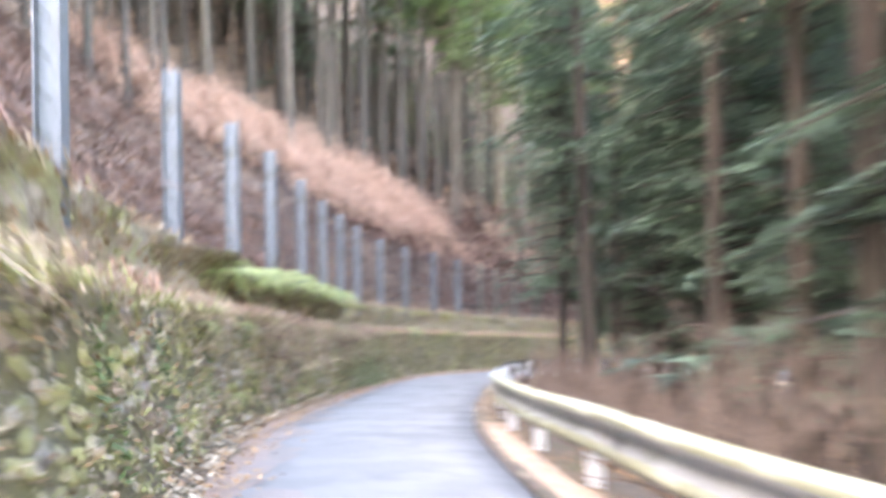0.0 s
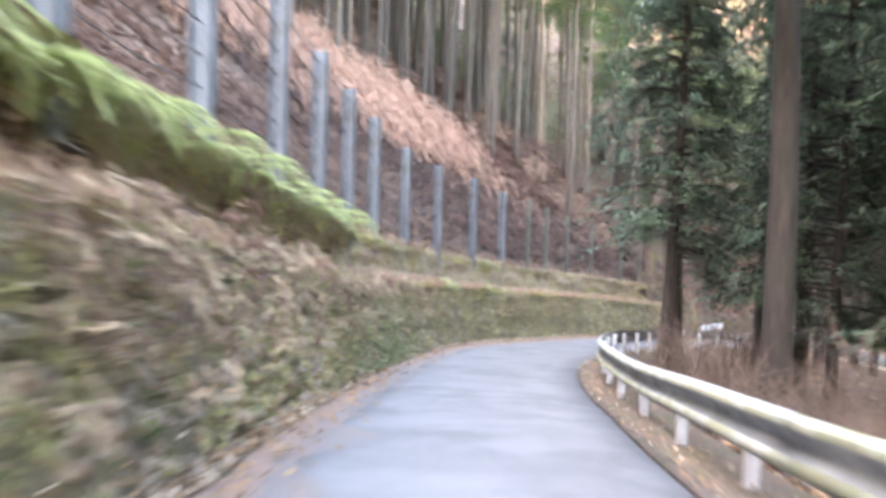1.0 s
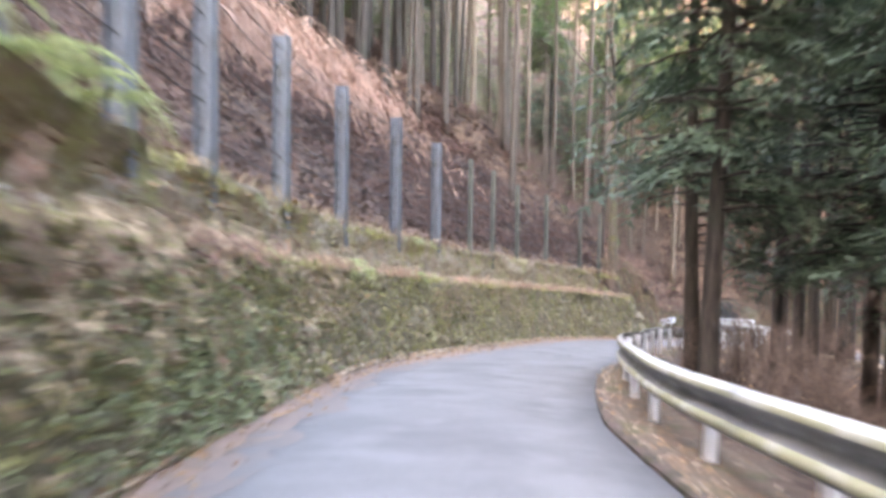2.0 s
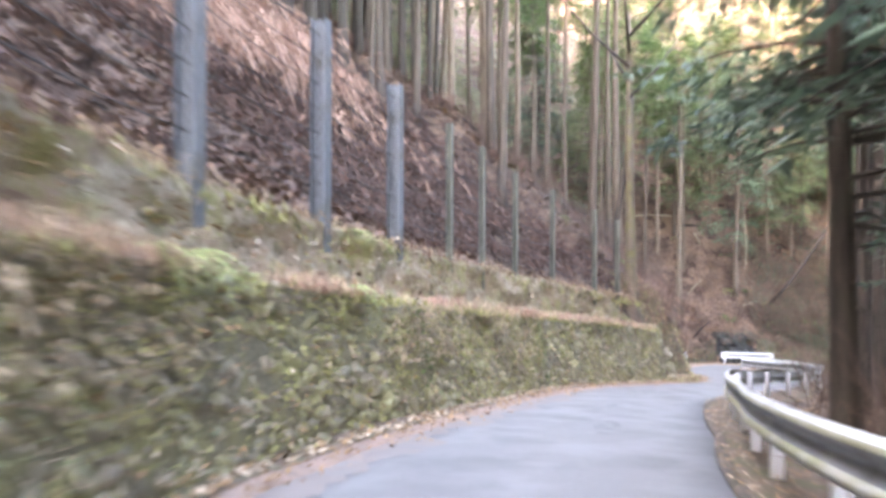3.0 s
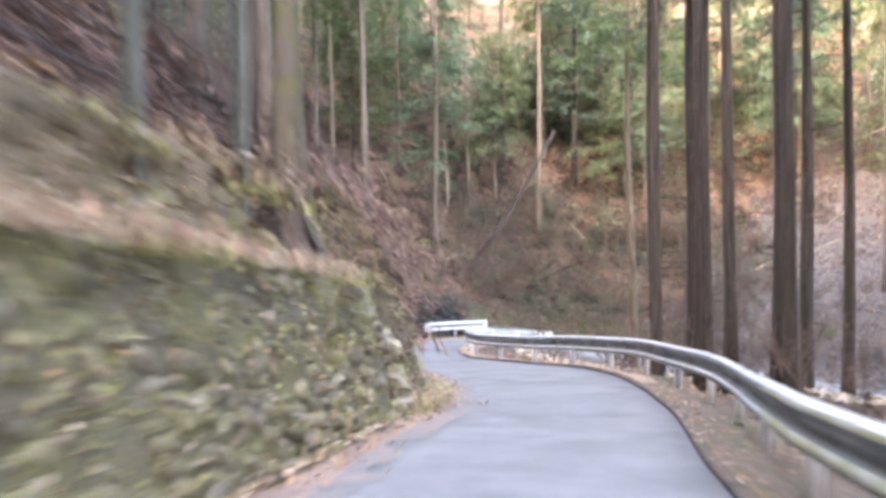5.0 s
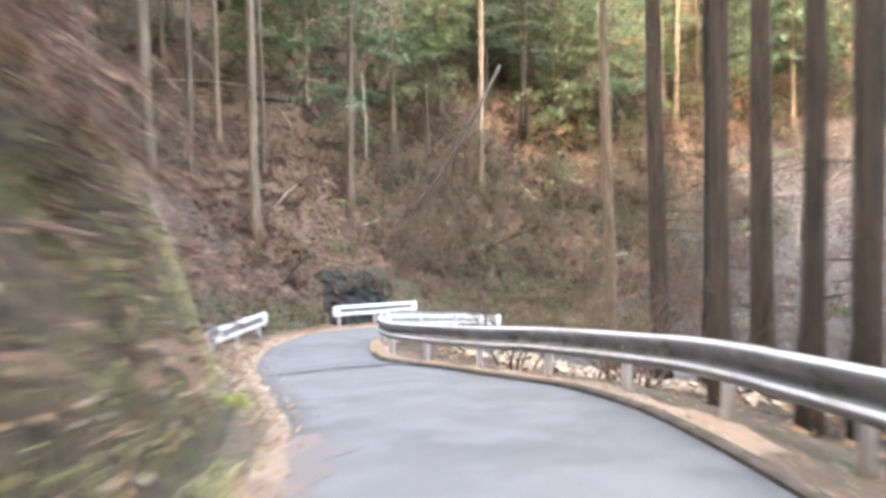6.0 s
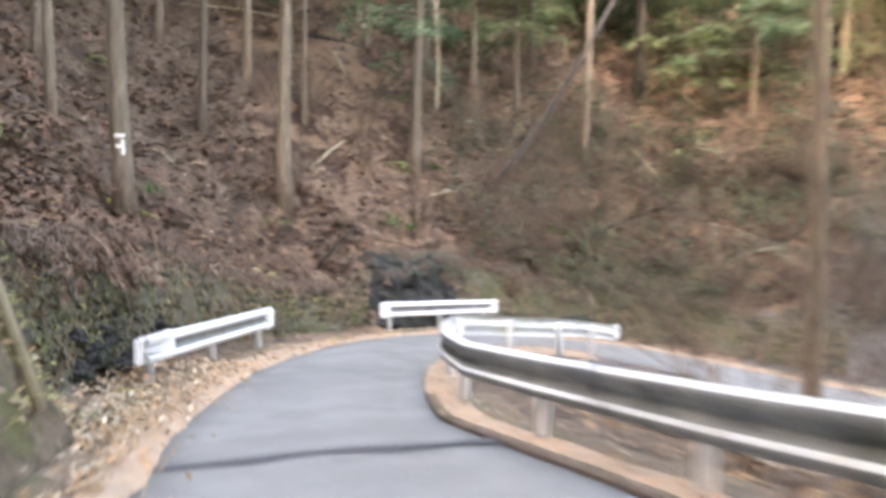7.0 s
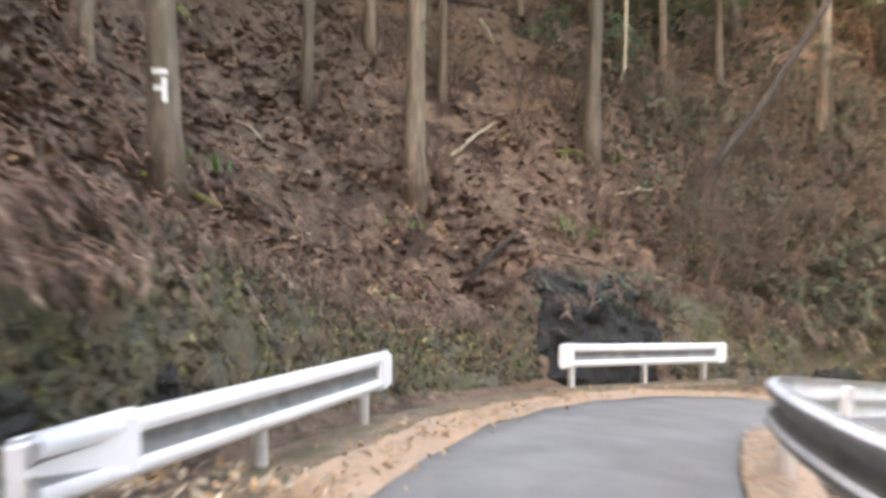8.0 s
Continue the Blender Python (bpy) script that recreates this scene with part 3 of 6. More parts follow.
for s_a, s_b, needle in ((-11, 59.2, "needles_old"), (59.2, 92, "needles")):
    verge_left = sweep("verge_left", steps(s_a, s_b, 0.3), verge_left_rows, ["litter", needle], smooth=True, mat_index=[1, 1, 0, 0])
    tagged(verge_left, "orange-brown leaf litter heaped along the lane's edge", "verge", kind="structure")


def verge_right_rows(s):
    a = edge_right(s) - 0.125
    return [(a, 0.03), (a - 0.12, 0.04 + 0.02 * fbm(s * 1.7, 5)), (a - 0.30 - 0.12 * fbm(s * 0.6, 2.7), 0.03 + 0.05 * fbm(s * 1.1, 6)), (a - 0.8, -0.04 + 0.06 * fbm(s, 7)), (a - 1.3, -0.35)]


for s_a, s_b, index in ((-11, 17.2, [1, 1, 0, 0]), (17.2, 59, [0, 0, 0, 0]), (59, 71, [1, 1, 0, 0])):
    verge_right = sweep("verge_right", steps(s_a, s_b, 0.3), verge_right_rows, ["verge", "needles"], smooth=True, mat_index=index)
    tagged(verge_right, "earthy verge with dry leaves under the guard rail", "verge", kind="structure")
nose_v, nose_f = [], []
nose = [(place(s, edge_right(s) - 0.02, 0.02), place(s, edge_right(s) - 0.25, 0.06), place(s, edge_right(s) - 0.6, -0.06)) for s in steps(66.5, 82, 0.4)]
for i, tri in enumerate(nose):
    nose_v += tri
    if i:
        for k in range(2):
            nose_f.append((3 * i - 3 + k, 3 * i + k, 3 * i + k + 1, 3 * i - 2 + k))
tagged(mesh_object("verge_corner", nose_v, nose_f, "needles", smooth=True), "orange leaf litter on the inside of the bend", "verge", kind="structure")


# ---- stone retaining wall ----
WALL_H = 1.66
wall = thing("wall_stone", "mossy dry-stone retaining wall along the lane", "wall", kind="structure")


def core_rows(s):
    b = wall_base(s)
    return [(b + 0.10, -0.2), (b + 0.10, 0.0), (b + 0.24, 0.8), (b + 0.36, WALL_H - 0.05), (b + 0.55, WALL_H - 0.02)]


sweep("backing", steps(-11, WALL_END, 0.5), core_rows, "joint", wall, "dark mossy joints between the stones", smooth=True)


def stone_mesh(seed):
    """A rounded, uneven stone within a unit cube: 26 corners, 24 faces."""
    rnd = random.Random(seed)
    bm = bmesh.new()
    bmesh.ops.create_cube(bm, size=1.0)
    bmesh.ops.subdivide_edges(bm, edges=bm.edges[:], cuts=1, use_grid_fill=True)
    for v in bm.verts:
        c = v.co
        r = (abs(c.x * 2) ** 5 + abs(c.y * 2) ** 5 + abs(c.z * 2) ** 5) ** (1 / 5)
        v.co = c / max(r, 1e-6) + Vector((rnd.uniform(-1, 1), rnd.uniform(-1, 1), rnd.uniform(-1, 1))) * 0.17
    me = bpy.data.meshes.new("stone")
    bm.to_mesh(me)
    bm.free()
    me.materials.append(M["stone"])
    me.polygons.foreach_set("use_smooth", np.ones(len(me.polygons), dtype=bool))
    return me


STONES = [stone_mesh(k) for k in range(8)]
STONE_V = [np.array([tuple(v.co) for v in me.vertices]) for me in STONES]
STONE_F = [[tuple(p.vertices) for p in me.polygons] for me in STONES]


def wall_stones():
    """All stones of the wall, laid in slanting rows: station, place across and up, size and turn."""
    rnd = random.Random(11)
    course = 0
    h = 0.08
    while h < WALL_H - 0.03:
        s = -6.0 + (0.14 if course % 2 else 0.0)
        while s < WALL_END:
            w = rnd.uniform(0.17, 0.33)
            up = h + rnd.gauss(0, 0.02) + 0.05 * fbm(s * 0.5, course * 0.7)
            lat = wall_base(s) + 0.20 + 0.17 * up + 0.06 * fbm(s * 0.8, up * 2.0, 9.0) + rnd.gauss(0, 0.026)
            yield s, lat, up, w * rnd.uniform(0.95, 1.25), rnd.uniform(0.10, 0.145), rnd.uniform(0.20, 0.28), rnd
            s += w * 0.98
        h += 0.128
        course += 1


NEAR_A, NEAR_B = 27.0, 33.5
stone_specs = list(wall_stones())
rest = {"stone_dry": ([], []), "stone_rest": ([], [])}
near_specs = []
for k, (s, lat, up, w, ch, dep, rnd) in enumerate(stone_specs):
    m = Matrix.Translation(place(s, lat, up)) @ Euler((-0.17 + rnd.gauss(0, 0.10), rnd.choice((-0.5, 1, 1, 1, 1)) * rnd.uniform(0.2, 0.65), heading(s) + rnd.gauss(0, 0.12))).to_matrix().to_4x4() @ Matrix.Diagonal((w, dep, ch, 1))
    if NEAR_A < s < NEAR_B and len(near_specs) < 300:
        near_specs.append((m, k % 8))
    else:
        a = np.array(m)
        rest_v, rest_f = rest["stone_dry" if s + 5 * fbm(s * 0.3, up, 2.6) < 26 else "stone_rest"]
        base = len(rest_v)
        pts = STONE_V[k % 8] @ a[:3, :3].T + a[:3, 3]
        rest_v += pts.tolist()
        rest_f += [tuple(base + j for j in f) for f in STONE_F[k % 8]]
for mat, label in (("stone_dry", "rough grey wall stones with leaf dust"), ("stone_rest", "rough mossy wall stones")):
    tagged(mesh_object("stonework", *rest[mat], mat, wall, smooth=True), label, kind="stuff")


# upper bank behind the ledge: a second low revetment
def upper_rows(s):
    b = wall_base(s) + 0.30
    t = min(max((s - 51) / 3, 0), 1)
    k = 1 - t
    hollow = float(np.interp(s, [15.5, 17.5, 26.5, 28.5], [0, 1, 1, 0]))      # washed out under the ferns
    rows = []
    for u in range(10):
        v = u / 9
        rows.append((b + 0.36 + 0.12 * v + 0.14 * fbm(s * 1.3, v * 2.5, 2.2, 4) - 0.10 * math.sin(math.pi * v) ** 2 * fbm(s * 0.6, 8.8) - 0.10 * max(0, v - 0.75) + 0.10 * hollow * math.sin(math.pi * v) - 1.1 * hollow * max(0, v - 0.72), 1.68 + (0.82 + 0.10 * fbm(s * 0.5, 6.1)) * v * k + 0.03 * fbm(s * 2, v * 5) - 0.05 * t))
    rows.append((b + 0.70, 1.70 + 0.86 * k))
    rows.append((b + 0.98, 1.68 + 0.93 * k))
    return rows


upper = sweep("wall_upper", steps(-10.5, WALL_END - 0.4, 0.15), upper_rows, "bank_earth", smooth=True)
tagged(upper, "weathered mossy revetment above the stone wall's ledge", "wall", kind="structure")


# ---- guard rails ----
PROFILE = [(0.000, 0.350), (0.045, 0.345), (0.075, 0.315), (0.080, 0.275), (0.060, 0.240), (0.010, 0.205), (0.000, 0.175), (0.010, 0.145), (0.060, 0.110), (0.080, 0.075), (0.075, 0.035), (0.045, 0.005), (0.000, 0.000)]
# material of each face of the front: 0 paint, 1 grime with the hollow's shade painted in, 2 moss, 3 paint greyed by
# painted shade
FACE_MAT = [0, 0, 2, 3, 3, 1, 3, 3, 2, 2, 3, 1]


def beam_mesh(points, low, face_mat, side=1.0, back_mat=1):
    """Vertices, faces and material numbers of a corrugated beam along points; low: height of its lower edge over them."""
    verts, faces, mi = [], [], []
    n = len(PROFILE)
    pts = [Vector(p) for p in points]
    for i, p in enumerate(pts):
        d = pts[min(i + 1, len(pts) - 1)] - pts[max(i - 1, 0)]
        out = Vector((-d.y, d.x, 0)).normalized() * side
        for back in (0, 1):
            for u, v in PROFILE:
                verts.append(p + out * (u - 0.008 * back) + Vector((0, 0, low + v)))
    for i in range(len(pts) - 1):
        for back in (0, 1):
            for k in range(n - 1):
                a = i * 2 * n + back * n + k
                b = a + 2 * n
                faces.append((a, a + 1, b + 1, b) if back == 0 else (a, b, b + 1, a + 1))
                mi.append(face_mat[k] if back == 0 else back_mat)
        for k in (0, n - 1):
            a = i * 2 * n + k
            faces.append((a, a + n, a + 3 * n, a + 2 * n))
            mi.append(0)
    for i in (0, len(pts) - 1):
        a = i * 2 * n
        for k in range(n - 1):
            faces.append((a + k, a + k + 1, a + n + k + 1, a + n + k))
            mi.append(0)
    return verts, faces, mi


def post_data(height, radius=0.057):
    v, f = tube([(0, 0, -0.25), (0, 0, height - 0.02), (0, 0, height - 0.005), (0, 0, height)], [radius, radius, radius * 0.93, radius * 0.7], 12)
    me = bpy.data.meshes.new("post")
    me.from_pydata([tuple(x) for x in v], [], f)
    me.polygons.foreach_set("use_smooth", np.ones(len(me.polygons), dtype=bool))
    return me


post_worn = post_data(0.66)
post_worn.materials.append(M["rail_white"])
post_white = post_data(0.64)
post_white.materials.append(M["rail_white"])
RAIL_LOW = 0.36

rail_points = [place(s, rail_lat(s), 0.0) for s in steps(-9, 69.4, 0.4)]
tail = [tuple(place(q, -lat, 0.0)) for q, lat in ((71.0, 1.58), (72.5, 1.54), (74.0, 1.52), (75.3, 1.66))] + [(22.3, 64.8, -7.72), (23.9, 65.9, -8.02), (25.75, 66.8, -8.36)]
rail_points += [Vector(p) for p in spline([tuple(rail_points[-1])] + tail, 0.3)[1:]]
rl = np.r_[0, np.cumsum([(b - a).length for a, b in zip(rail_points, rail_points[1:])])]


def along_rail(d):
    i = int(min(np.searchsorted(rl, d, side='right') - 1, len(rl) - 2))
    u = (d - rl[i]) / max(rl[i + 1] - rl[i], 1e-6)
    return rail_points[i].lerp(rail_points[i + 1], min(max(u, 0), 1))


sink = table([(0, -0.05), (32, -0.05), (42, 0.0), (200, 0.0)])
guard = thing("guard_rail", "long weathered white steel guard rail with mossy top edge", "guard rail")
d0, total = 0.0, float(rl[-1])
rnd = random.Random(4)
while d0 < total - 0.5:
    d1 = min(d0 + 4.0, total)
    pts = []
    for d in steps(d0, d1 + (0.06 if d1 < total else 0), 0.25):
        p = along_rail(min(d, total))
        pts.append(p + Vector((0, 0, 0.008 * math.sin(d * 1.3) + (0.004 if int(d0 / 4) % 2 else 0) + sink(d))))
    late, tail_end = d0 > 58, d0 > 74
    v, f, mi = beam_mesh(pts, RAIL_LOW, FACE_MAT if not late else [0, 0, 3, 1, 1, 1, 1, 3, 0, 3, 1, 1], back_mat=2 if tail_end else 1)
    mesh_object("beam", v, f, ["rail_white", "rail_grime_shade", "rail_paint", "rail_grey"] if tail_end else ["rail_moss", "rail_grime_shade", "rail_old", "rail_grime_shade"] if d0 < 25 else ["rail_paint", "rail_grime_shade", "rail_moss", "rail_grey"], guard, smooth=True, mat_index=mi)
    d0 = d1
end = along_rail(total)
out = (end - along_rail(total - 0.3)).normalized()
side = Vector((-out.y, out.x, 0))
bm = bmesh.new()
bmesh.ops.create_cube(bm, size=1.0, matrix=Matrix.Diagonal((0.34, 0.11, 0.37, 1)))
bmesh.ops.bevel(bm, geom=bm.edges[:], offset=0.03, segments=3, affect='EDGES')
bm.transform(Matrix.Translation(end + side * 0.04 + Vector((0, 0, RAIL_LOW + 0.175))) @ Matrix(((out.x, side.x, 0, 0), (out.y, side.y, 0, 0), (0, 0, 1, 0), (0, 0, 0, 1))))
part("end_cap", bm, "rail_white", guard, "white closed steel end piece")
d = 0.9
while d < total:
    p = along_rail(d)
    q = along_rail(min(d + 0.2, total)) - along_rail(max(d - 0.2, 0))
    back = Vector((q.y, -q.x, 0)).normalized()
    ob = new("post", post_worn)
    ob.parent = guard
    ob.matrix_basis = Matrix.Translation(p + back * 0.07 + Vector((0, 0, sink(d)))) @ Euler((rnd.uniform(-0.04, 0.04), rnd.uniform(-0.04, 0.04), rnd.uniform(0, 6))).to_matrix().to_4x4()
    d += 2.0


def short_rail(points, posts, label, flare):
    """A short white rail: a beam with closed box ends on three posts."""
    ob = thing("guard_rail", label, "guard rail", group="short white guard rails")
    pts = [Vector(p) for p in points]
    # the grey in the hollow is painted shade
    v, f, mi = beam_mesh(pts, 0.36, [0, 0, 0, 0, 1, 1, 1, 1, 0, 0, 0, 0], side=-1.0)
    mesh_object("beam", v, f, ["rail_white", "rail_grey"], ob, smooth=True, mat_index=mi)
    for e, other in ((pts[0], pts[1]), (pts[-1], pts[-2])):
        out = (e - other).normalized()
        nrm = Vector((-(pts[-1] - pts[0]).y, (pts[-1] - pts[0]).x, 0)).normalized() * -1
        ln = flare if e is pts[0] else 0.28
        bm = bmesh.new()
        bmesh.ops.create_cube(bm, size=1.0, matrix=Matrix.Diagonal((ln, 0.11, 0.36, 1)))
        for v in bm.verts:
            if v.co.x > 0 and ln > 0.5:
                v.co.y -= 0.10
                v.co.z *= 0.94
        bmesh.ops.bevel(bm, geom=bm.edges[:], offset=0.035, segments=3, affect='EDGES')
        rot = Matrix(((out.x, nrm.x, 0, 0), (out.y, nrm.y, 0, 0), (0, 0, 1, 0), (0, 0, 0, 1)))
        bm.transform(Matrix.Translation(e - out * (ln / 2 - 0.06) + nrm * 0.04 + Vector((0, 0, 0.36 + 0.175))) @ rot)
        part("end_cap", bm, "rail_white", ob, "white closed steel end piece")
    for p in posts:
        o = new("post", post_white)
        o.parent = ob
        o.matrix_basis = Matrix.Translation(p)
    return ob


lp = [Vector((14.75, 62.42, -7.17)), Vector((17.24, 66.0, -7.40))]
short_rail([lp[0].lerp(lp[1], k / 6) for k in range(7)], [lp[0].lerp(lp[1], u) + Vector((-0.07, 0.05, 0)) for u in (0.07, 0.5, 0.94)], "short white steel guard rail on the outside of the bend", 0.75)
mp = [Vector((20.75, 69.15, -7.86)), Vector((24.65, 70.5, -8.14))]
fp = [Vector((x, y, ground_z(x, y) + 0.02)) for x, y in ((29.4, 54.4), (31.5, 60.6))]
short_rail([fp[0].lerp(fp[1], k / 8) for k in range(9)], [fp[0].lerp(fp[1], u) for u in (0.04, 0.27, 0.5, 0.73, 0.96)], "white steel guard rail among the trees below the lane", 0.3)
short_rail([mp[0].lerp(mp[1], k / 6) for k in range(7)], [mp[0].lerp(mp[1], u) + Vector((-0.03, 0.08, 0)) for u in (0.08, 0.5, 0.9)], "short white steel guard rail before the dark rocks", 0.3)


def rail_ledge(a, b, toward, label):
    """A low uneven concrete ledge below a short rail, strewn with needles."""
    n = 18
    verts, faces = [], []
    side = Vector((-(b - a).y, (b - a).x, 0)).normalized() * toward
    for k in range(n + 1):
        c = a.lerp(b, -0.08 + 1.16 * k / n)
        w = 0.03 * fbm(k * 0.7, 4.2)
        for u, h in ((-0.16, -0.2), (-0.15, 0.04), (0.12 + w, 0.05 + w), (0.17 + w, 0.0), (0.18 + w, -0.2)):
            verts.append(c + side * u + Vector((0, 0, h)))
        if k:
            faces += [(5 * k - 5 + j, 5 * k + j, 5 * k + j + 1, 5 * k - 4 + j) for j in range(4)]
    return tagged(mesh_object("rail_ledge", verts, faces, "litter"), label, "ledge", kind="structure")


rail_ledge(lp[0], lp[1], -1, "low concrete ledge with orange needles below the short rail")
rail_ledge(mp[0], mp[1], -1, "low concrete ledge below the short rail before the rocks")


# ---- rockfall fence on the bank ----
def h_post(height, w=0.15):
    """A rolled steel section of H shape with a cap plate."""
    bm = bmesh.new()
    a, t, q = w / 2, 0.014, 0.006
    outline = [(-a, -a), (a, -a), (a, -a + t), (q, -a + t), (q, a - t), (a, a - t), (a, a), (-a, a), (-a, a - t), (-q, a - t), (-q, -a + t), (-a, -a + t)]
    low, high = [bm.verts.new((x, y, -0.6)) for x, y in outline], [bm.verts.new((x, y, height)) for x, y in outline]
    n = len(outline)
    for k in range(n):
        bm.faces.new((low[k], low[(k + 1) % n], high[(k + 1) % n], high[k]))
    bm.faces.new(high)
    bm.faces.new(low[::-1])
    return bm


fence = thing("rockfall_fence", "rockfall fence of grey steel posts with wire ropes", "fence")
FENCE = [(9.6, 2.5), (12.3, 2.55), (16.3, 2.5), (19.2, 2.68), (22.0, 2.95), (24.6, 2.95), (26.6, 2.83), (28.4, 2.75), (30.3, 2.69), (32.9, 2.58), (35.6, 2.66), (38.2, 2.75),
         (40.5, 2.7), (42.7, 2.72), (44.3, 2.68), (46.15, 2.55), (48.25, 2.58), (50.7, 2.5), (52.4, 2.48)]
FENCE_H = 2.25
post_tops = []
for k, (s, h) in enumerate(FENCE):
    foot = place(s, wall_base(s) + 0.85, h)
    ob = part("post", h_post(FENCE_H, 0.20 if k < 13 else 0.11), "steel" if k < 13 else "olive_steel", fence)
    ob.matrix_basis = Matrix.Translation(foot) @ Euler((0.0, 0.0, heading(s))).to_matrix().to_4x4()
    post_tops.append(foot)
for lvl in range(7):
    h = 0.25 + lvl * 0.3
    pts = []
    for a, b in zip(post_tops, post_tops[1:]):
        for u in (0, 0.5):
            p = a.lerp(b, u) + Vector((0, 0, h - (0.05 if u else 0)))
            pts.append(p)
    pts.append(post_tops[-1] + Vector((0, 0, h)))
    v, f = tube(pts, [0.008] * len(pts), 4)
    mesh_object("wire_rope", v, f, "wire", fence)


# wire netting between the posts
net_v, net_f = [], []
for a, b in zip(post_tops[4:], post_tops[5:]):
    run = (b - a).length
    for k in range(-int(FENCE_H / 0.16), int(run / 0.16) + 1):
        for slope in (1, -1):
            ends = []
            for h in (0.05, FENCE_H - 0.05):
                ends.append((k * 0.16 + (h if slope > 0 else FENCE_H - h), h))
            (u0, h0), (u1, h1) = ends
            v0, v1 = min(max(u0, 0), run), min(max(u1, 0), run)
            if abs(v1 - v0) < 0.1:
                continue
            q0, q1 = h0 + (h1 - h0) * (v0 - u0) / (u1 - u0), h0 + (h1 - h0) * (v1 - u0) / (u1 - u0)
            tv, tf = tube([a.lerp(b, v0 / run) + Vector((0, 0, q0)), a.lerp(b, v1 / run) + Vector((0, 0, q1))], [0.0035, 0.0035], 3, cap=False)
            o = len(net_v)
            net_v += tv
            net_f += [tuple(o + j for j in f) for f in tf]
tagged(mesh_object("wire_net", net_v, net_f, "wire", fence), "fine grey wire netting", kind="stuff")


# ---- trees ----
def trunk_tube(height, radius, lean=0.02, seed=0, sides=10, butt=1.5):
    rnd = random.Random(seed)
    pts, rad = [], []
    ax, ay = rnd.uniform(-lean, lean), rnd.uniform(-lean, lean)
    for k in range(14):
        u = k / 13
        z = -0.6 + (height + 0.6) * u
        pts.append((ax * z + 0.06 * math.sin(z * 0.4 + seed), ay * z + 0.06 * math.cos(z * 0.33 + seed), z))
        flare = (butt - 1) * math.exp(-max(z, 0) * 2.2)
        rad.append(max(radius * (1 - 0.82 * max(z, 0) / height) + radius * flare, 0.02))
    return tube(pts, rad, sides)


def spray(verts, faces, base, d, length, rnd, width=0.16, droop=0.25):
    """A hanging frond of needles: a few narrow leaves off one axis."""
    side = d.cross(Vector((0, 0, 1)))
    side = side.normalized() if side.length > 1e-3 else Vector((1, 0, 0))
    n = 3
    for k in range(n):
        u = (k + 0.6) / n
        p = base + d * length * u + Vector((0, 0, -droop * length * u * u))
        for sgn in (-1, 1):
            tip = p + (side * sgn * rnd.uniform(0.5, 1.0) + d * rnd.uniform(0.4, 1.0)) * width * 1.7 + Vector((0, 0, rnd.uniform(-0.14, 0.03)))
            q = p + d * width * rnd.uniform(0.4, 0.8) + Vector((0, 0, rnd.uniform(-0.03, 0.03)))
            i = len(verts)
            verts += [p, q, tip]
            faces.append((i, i + 1, i + 2))


def conifer_crown(height, low, reach, seed, branches=90, droop=0.3, dens=9):
    rnd = random.Random(seed)
    lv, lf, bv, bf = [], [], [], []
    for b in range(branches):
        u = rnd.random() ** 0.85
        z = low + (height - low) * u
        L = reach * (1 - u) ** 0.7 * rnd.uniform(0.55, 1.15) + 0.35
        a = rnd.uniform(0, 2 * math.pi)
        d = Vector((math.cos(a), math.sin(a), rnd.uniform(-0.05, 0.35))).normalized()
        pts = [Vector((0, 0, z)) + d * L * t + Vector((0, 0, -droop * L * t * t)) for t in (0, 0.33, 0.66, 1)]
        v, f = tube(pts, [0.035, 0.025, 0.015, 0.006], 4, cap=False)
        o = len(bv)
        bv += v
        bf += [tuple(o + j for j in q) for q in f]
        for k in range(int(dens * (0.6 + L * 0.45))):
            t = rnd.uniform(0.25, 1.0)
            p = pts[0] + d * L * t + Vector((0, 0, -droop * L * t * t)) + Vector((rnd.gauss(0, 0.12), rnd.gauss(0, 0.12), rnd.gauss(0, 0.10)))
            a2 = a + rnd.uniform(-1.3, 1.3)
            spray(lv, lf, p, Vector((math.cos(a2), math.sin(a2), rnd.uniform(-0.5, 0.1))).normalized(), rnd.uniform(0.3, 0.65), rnd)
    return (lv, lf), (bv, bf)


def make_cedar(height, radius, low, reach, seed, branches, leaf, bark, label, group):
    tree = thing("cedar_tree", label, "tree", group=group)
    v, f = trunk_tube(height, radius, 0.012, seed)
    tv, tf = list(v), list(f)
    (lv, lf), (bv, bf) = conifer_crown(height, low, reach, seed + 1, branches)
    rnd = random.Random(seed + 5)
    for k in range(int(low * 2.5)):
        z, a, L = rnd.uniform(1.2, low + 1), rnd.uniform(0, 6.3), rnd.uniform(0.2, 1.0)
        p = Vector((0, 0, z))
        sv, sf = tube([p, p + Vector((math.cos(a), math.sin(a), rnd.uniform(-0.2, 0.2))) * L], [0.018, 0.005], 4, cap=False)
        o = len(bv)
        bv += sv
        bf += [tuple(o + j for j in q) for q in sf]
    o = len(tv)
    tv += bv
    tf += [tuple(o + j for j in q) for q in bf]
    mesh_object("trunk", tv, tf, bark, tree, smooth=True)
    mesh_object("crown", lv, lf, leaf, tree)
    return tree


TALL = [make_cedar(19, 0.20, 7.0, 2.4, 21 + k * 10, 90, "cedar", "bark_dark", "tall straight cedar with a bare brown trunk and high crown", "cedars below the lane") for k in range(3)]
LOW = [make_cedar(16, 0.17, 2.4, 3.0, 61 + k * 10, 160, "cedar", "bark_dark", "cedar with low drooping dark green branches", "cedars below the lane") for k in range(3)]
